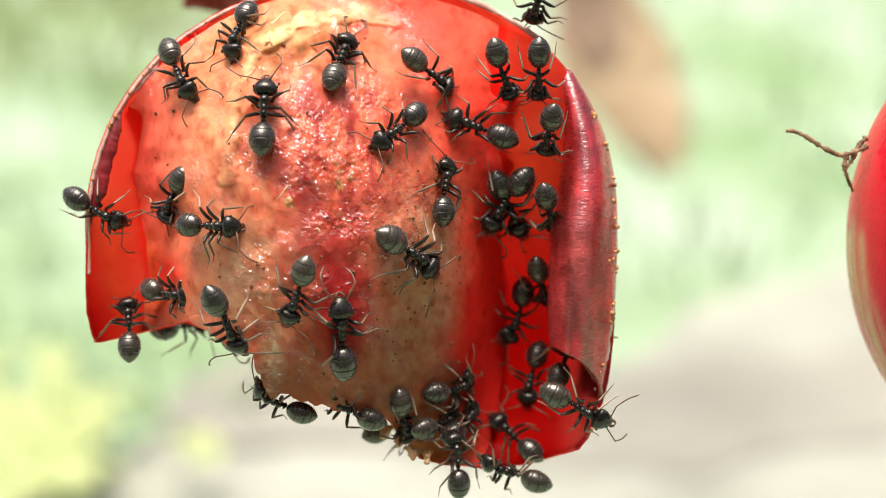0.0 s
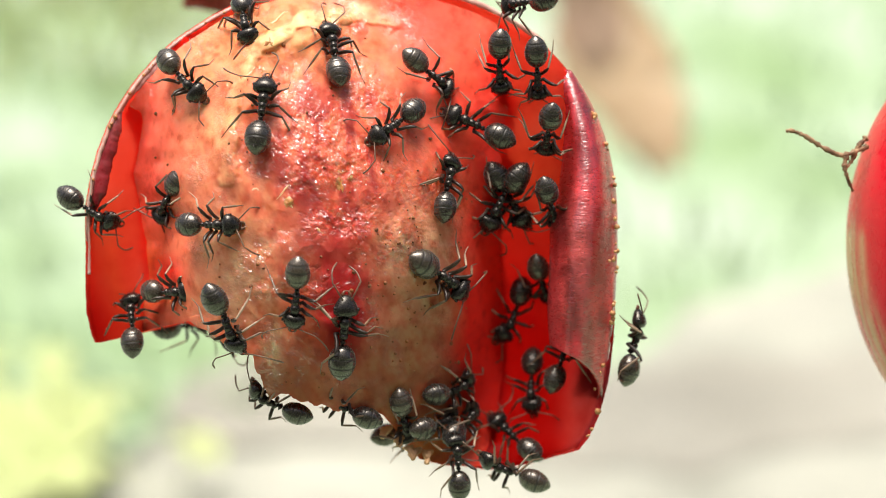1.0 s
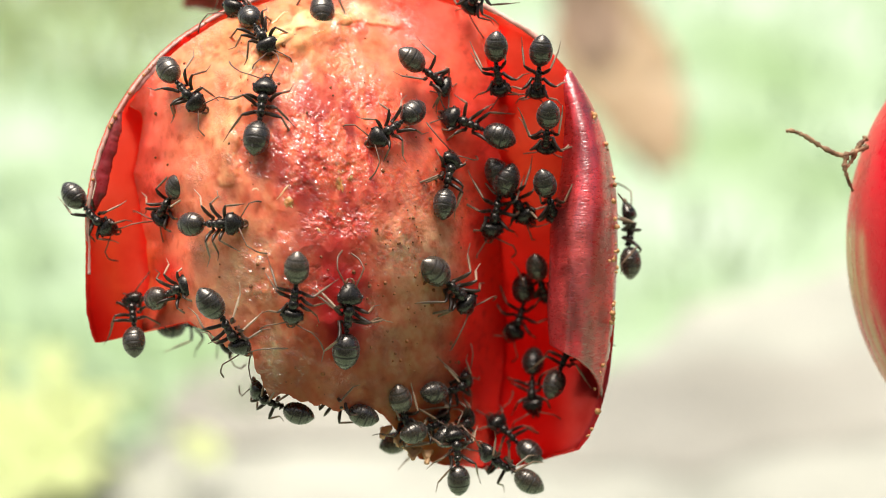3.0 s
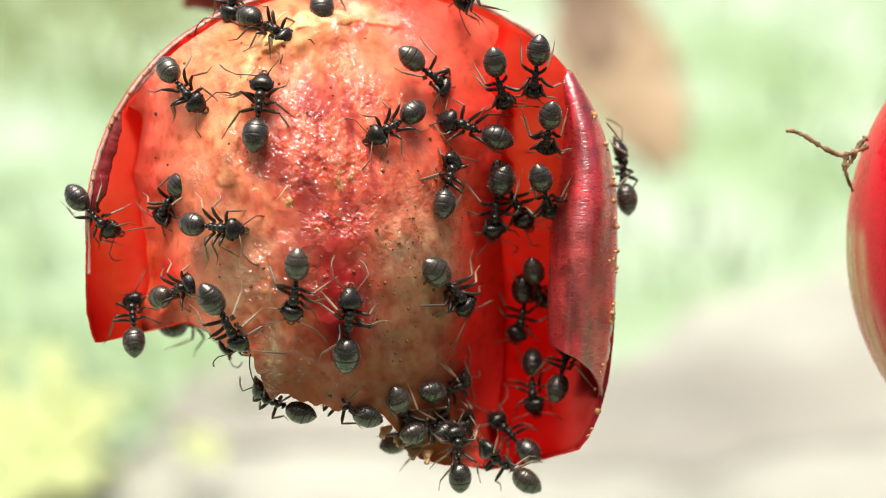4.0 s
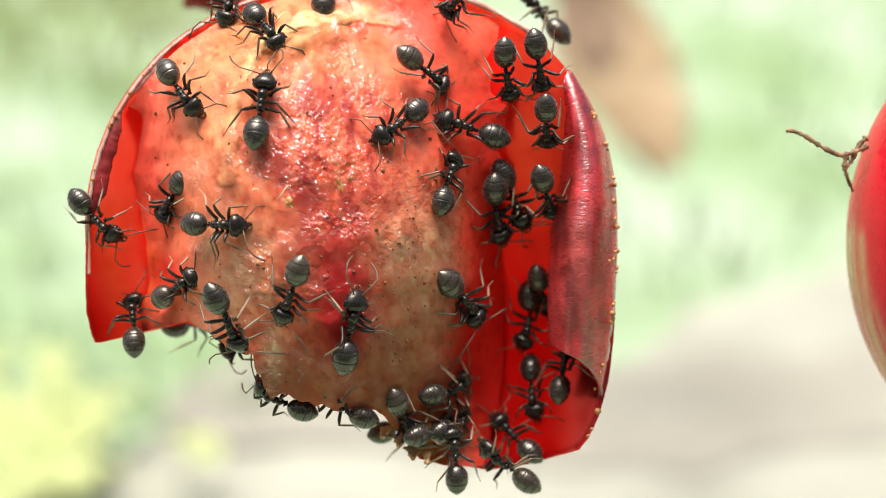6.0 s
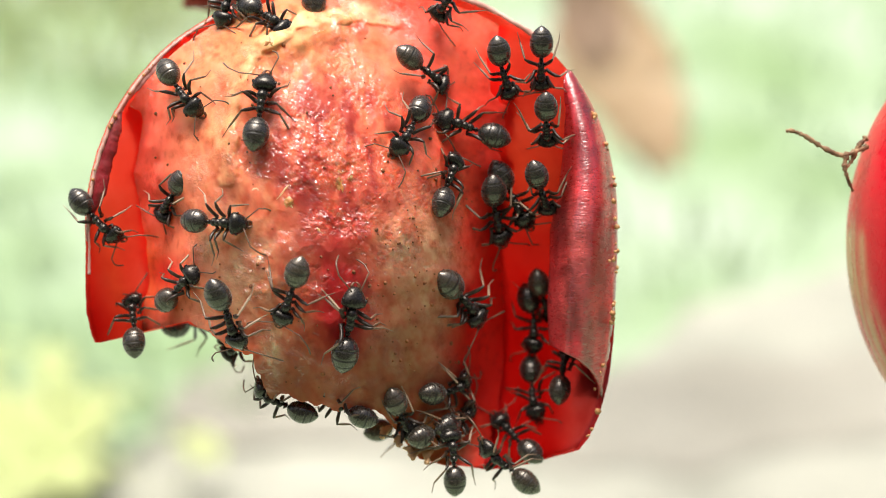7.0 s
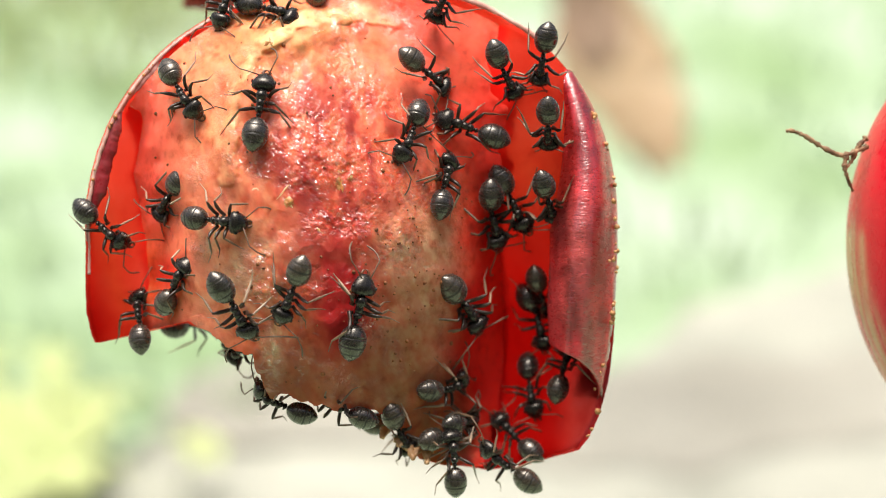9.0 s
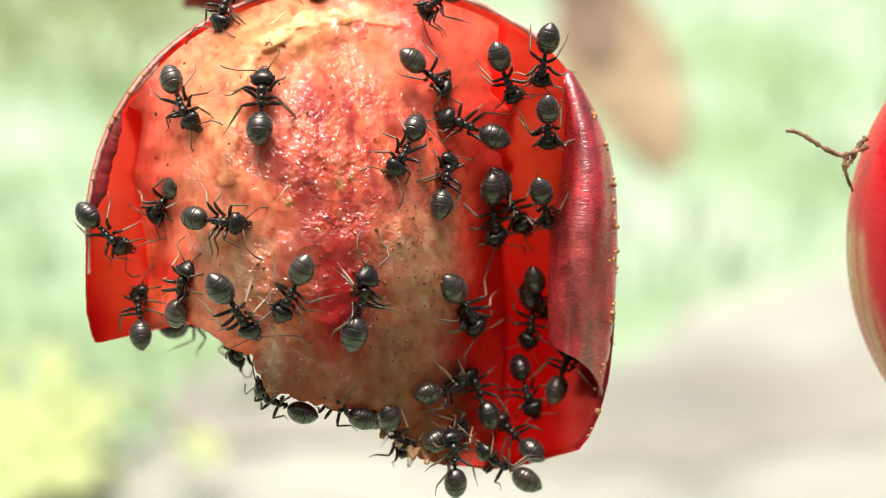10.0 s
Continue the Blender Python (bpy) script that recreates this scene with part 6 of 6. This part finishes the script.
    crawl(ant(34, "glossy black ant in a crowd at the lower flesh", 0.89, 21, -18, -14, -25), 34, dict(off=-0.23),
          [(0, -0.31, -7.53, 1.53, -6.57), (0.5, -0.31, -7.58, 1.49, -6.53), (1.5, -0.26, -7.58, 1.58, -6.53), (4, -0.57, -7.49, 1.4, -6.61), (4.5, -0.39, -7.53, 1.36, -6.57), (5.5, -0.44, -7.62, 1.36, -6.57), (7, -0.44, -7.53, 1.31, -6.66), (7.5, -0.31, -7.36, 1.27, -6.61), (8.5, -0.7, -7.36, 1.18, -6.66), (9, -0.61, -7.4, 1.23, -6.61), (9.5, -0.61, -7.58, 1.27, -6.66), (10, -0.79, -7.58, 1.23, -6.53)])
    crawl(ant(35, "glossy black ant in a crowd at the lower flesh", 0.89, 0, 0, -15, -27), 35, dict(),
          [(0, 0.8, -9.24, 1.66, -8.04), (1, 0.8, -9.24, 1.68, -8.09), (1.5, 0.67, -9.33, 1.69, -8.12), (2.5, 0.4, -9.52, 1.54, -8.41), (4.5, 0.31, -9.27, 1.54, -8.64), (5.5, -0.06, -9.41, 1.37, -8.49), (7, 0.37, -9.01, 1.66, -8.04), (7.5, 0.6, -8.84, 1.7, -8.17), (9, 0.63, -8.89, 1.83, -8.55), (9.5, 1.17, -8.47, 1.54, -7.12), (10, 2.23, -8.04, 1.46, -6.49)])
    crawl(ant(36, "glossy black ant in a crowd at the lower flesh", 0.89, 18, -9, -15, -27), 36, dict(off=-0.14),
          [(0, -2.15, -7.75, -1.63, -9.9), (0.5, -2.19, -7.75, -1.68, -9.9), (1, -2.15, -7.75, -1.63, -9.9), (1.5, -2.01, -7.58, -1.5, -9.72), (2, -2.1, -7.36, -1.59, -9.5), (2.5, -2.15, -7.58, -1.63, -9.72), (4, -2.28, -7.71, -1.3, -9.42), (4.5, -2.32, -7.75, -1.35, -9.47), (5, -2.28, -7.8, -1.3, -9.51), (7, -2.45, -7.8, -1.48, -9.51), (7.5, -2.45, -7.88, -1.48, -9.6), (8, -2.5, -8.06, -1.52, -9.78), (9, -2.54, -8.58, -1.57, -10.3), (9.5, -2.67, -8.76, -1.7, -10.48), (10, -2.71, -8.67, -1.74, -10.39)])
    crawl(ant(37, "black ant clinging under the flesh's lower edge", 0.89, 0, 0, -15, -27), 37, dict(at=-1.0, up=(-0.1,-0.6,-0.75)),
          [(0, -4.16, -8.5, -5.48, -7.75), (0.5, -4.29, -8.54, -5.61, -7.8), (1, -4.38, -8.41, -5.69, -7.66), (2, -4.73, -8.45, -6.05, -7.71), (2.5, -4.68, -8.28, -6.0, -7.53), (4.5, -4.34, -8.37, -5.65, -7.62), (5.5, -4.51, -8.41, -5.83, -7.66), (7, -4.6, -8.37, -5.91, -7.62), (8, -4.68, -8.45, -6.0, -7.71), (8.5, -4.6, -8.41, -5.91, -7.66), (10, -4.6, -8.45, -5.91, -7.71)])
    crawl(ant(38, "black ant clinging under the flesh's lower edge", 0.89, 0, 0, -15, -27), 38, dict(at=-1.0, up=(-0.1,-0.55,-0.8)),
          [(0, -7.75, -8.15, -9.01, -7.46), (0.5, -7.88, -8.1, -9.14, -7.42), (1, -7.97, -8.19, -9.23, -7.5), (1.5, -7.84, -8.19, -9.1, -7.5), (2, -7.97, -8.19, -9.23, -7.5), (4.5, -7.75, -8.1, -9.01, -7.42), (5.5, -7.71, -8.01, -8.97, -7.33), (7.5, -7.71, -8.15, -8.97, -7.46), (8, -7.66, -8.1, -8.92, -7.42), (8.5, -7.75, -8.19, -9.01, -7.5), (10, -7.71, -8.15, -8.97, -7.46)])
    crawl(ant(39, "blurred black ant on the fruit's underside", 0.89, 0, 0, -14, -24), 39, dict(at=5.0),
          [(0, -3.32, -9.29, -1.26, -8.55), (1, -2.83, -9.41, -0.83, -8.84), (2.5, -2.4, -9.81, -0.4, -9.12), (4.5, -2.4, -9.81, -0.4, -9.12), (5.5, -2.8, -9.44, -0.8, -8.84), (7.5, -3.2, -9.12, -1.2, -8.55), (10, -3.32, -8.55, -1.32, -7.98)])
    crawl(ant(40, "black ant on the inside of the torn skin flap", 0.89, 6, -5, -10, -17), 40, dict(off=-0.08),
          [(0, -15.85, -4.9, -16.0, -2.56), (0.5, -15.9, -4.77, -16.04, -2.43), (1, -15.72, -4.68, -15.86, -2.34), (2, -15.64, -4.73, -15.78, -2.39), (2.5, -15.64, -4.64, -15.78, -2.3), (8, -15.64, -4.68, -15.78, -2.34), (9, -15.37, -4.51, -15.52, -2.17), (10, -15.33, -4.29, -15.47, -1.95)])
    crawl(ant(41, "blurred black ant behind the lower edge", 0.89, 0, 0, -15, -27), 41, dict(at=7.0),
          [(0, -13.61, -3.98, -12.41, -3.75), (4.5, -13.5, -3.92, -11.55, -3.69), (7.5, -13.33, -3.92, -11.55, -3.69), (10, -13.5, -3.98, -11.55, -3.69)])
    crawl(ant(42, "glossy black ant in a crowd at the lower flesh", 0.89, 0, 0, -15, -27), 42, dict(),
          [(0, -0.8, -9.18, 0.77, -8.38), (1.5, -1.0, -9.21, 0.57, -8.41), (2.5, -1.32, -9.35, 0.26, -8.55), (4, -1.32, -9.41, 0.26, -8.61), (10, -0.26, -9.75, 1.32, -8.95)])


motions()
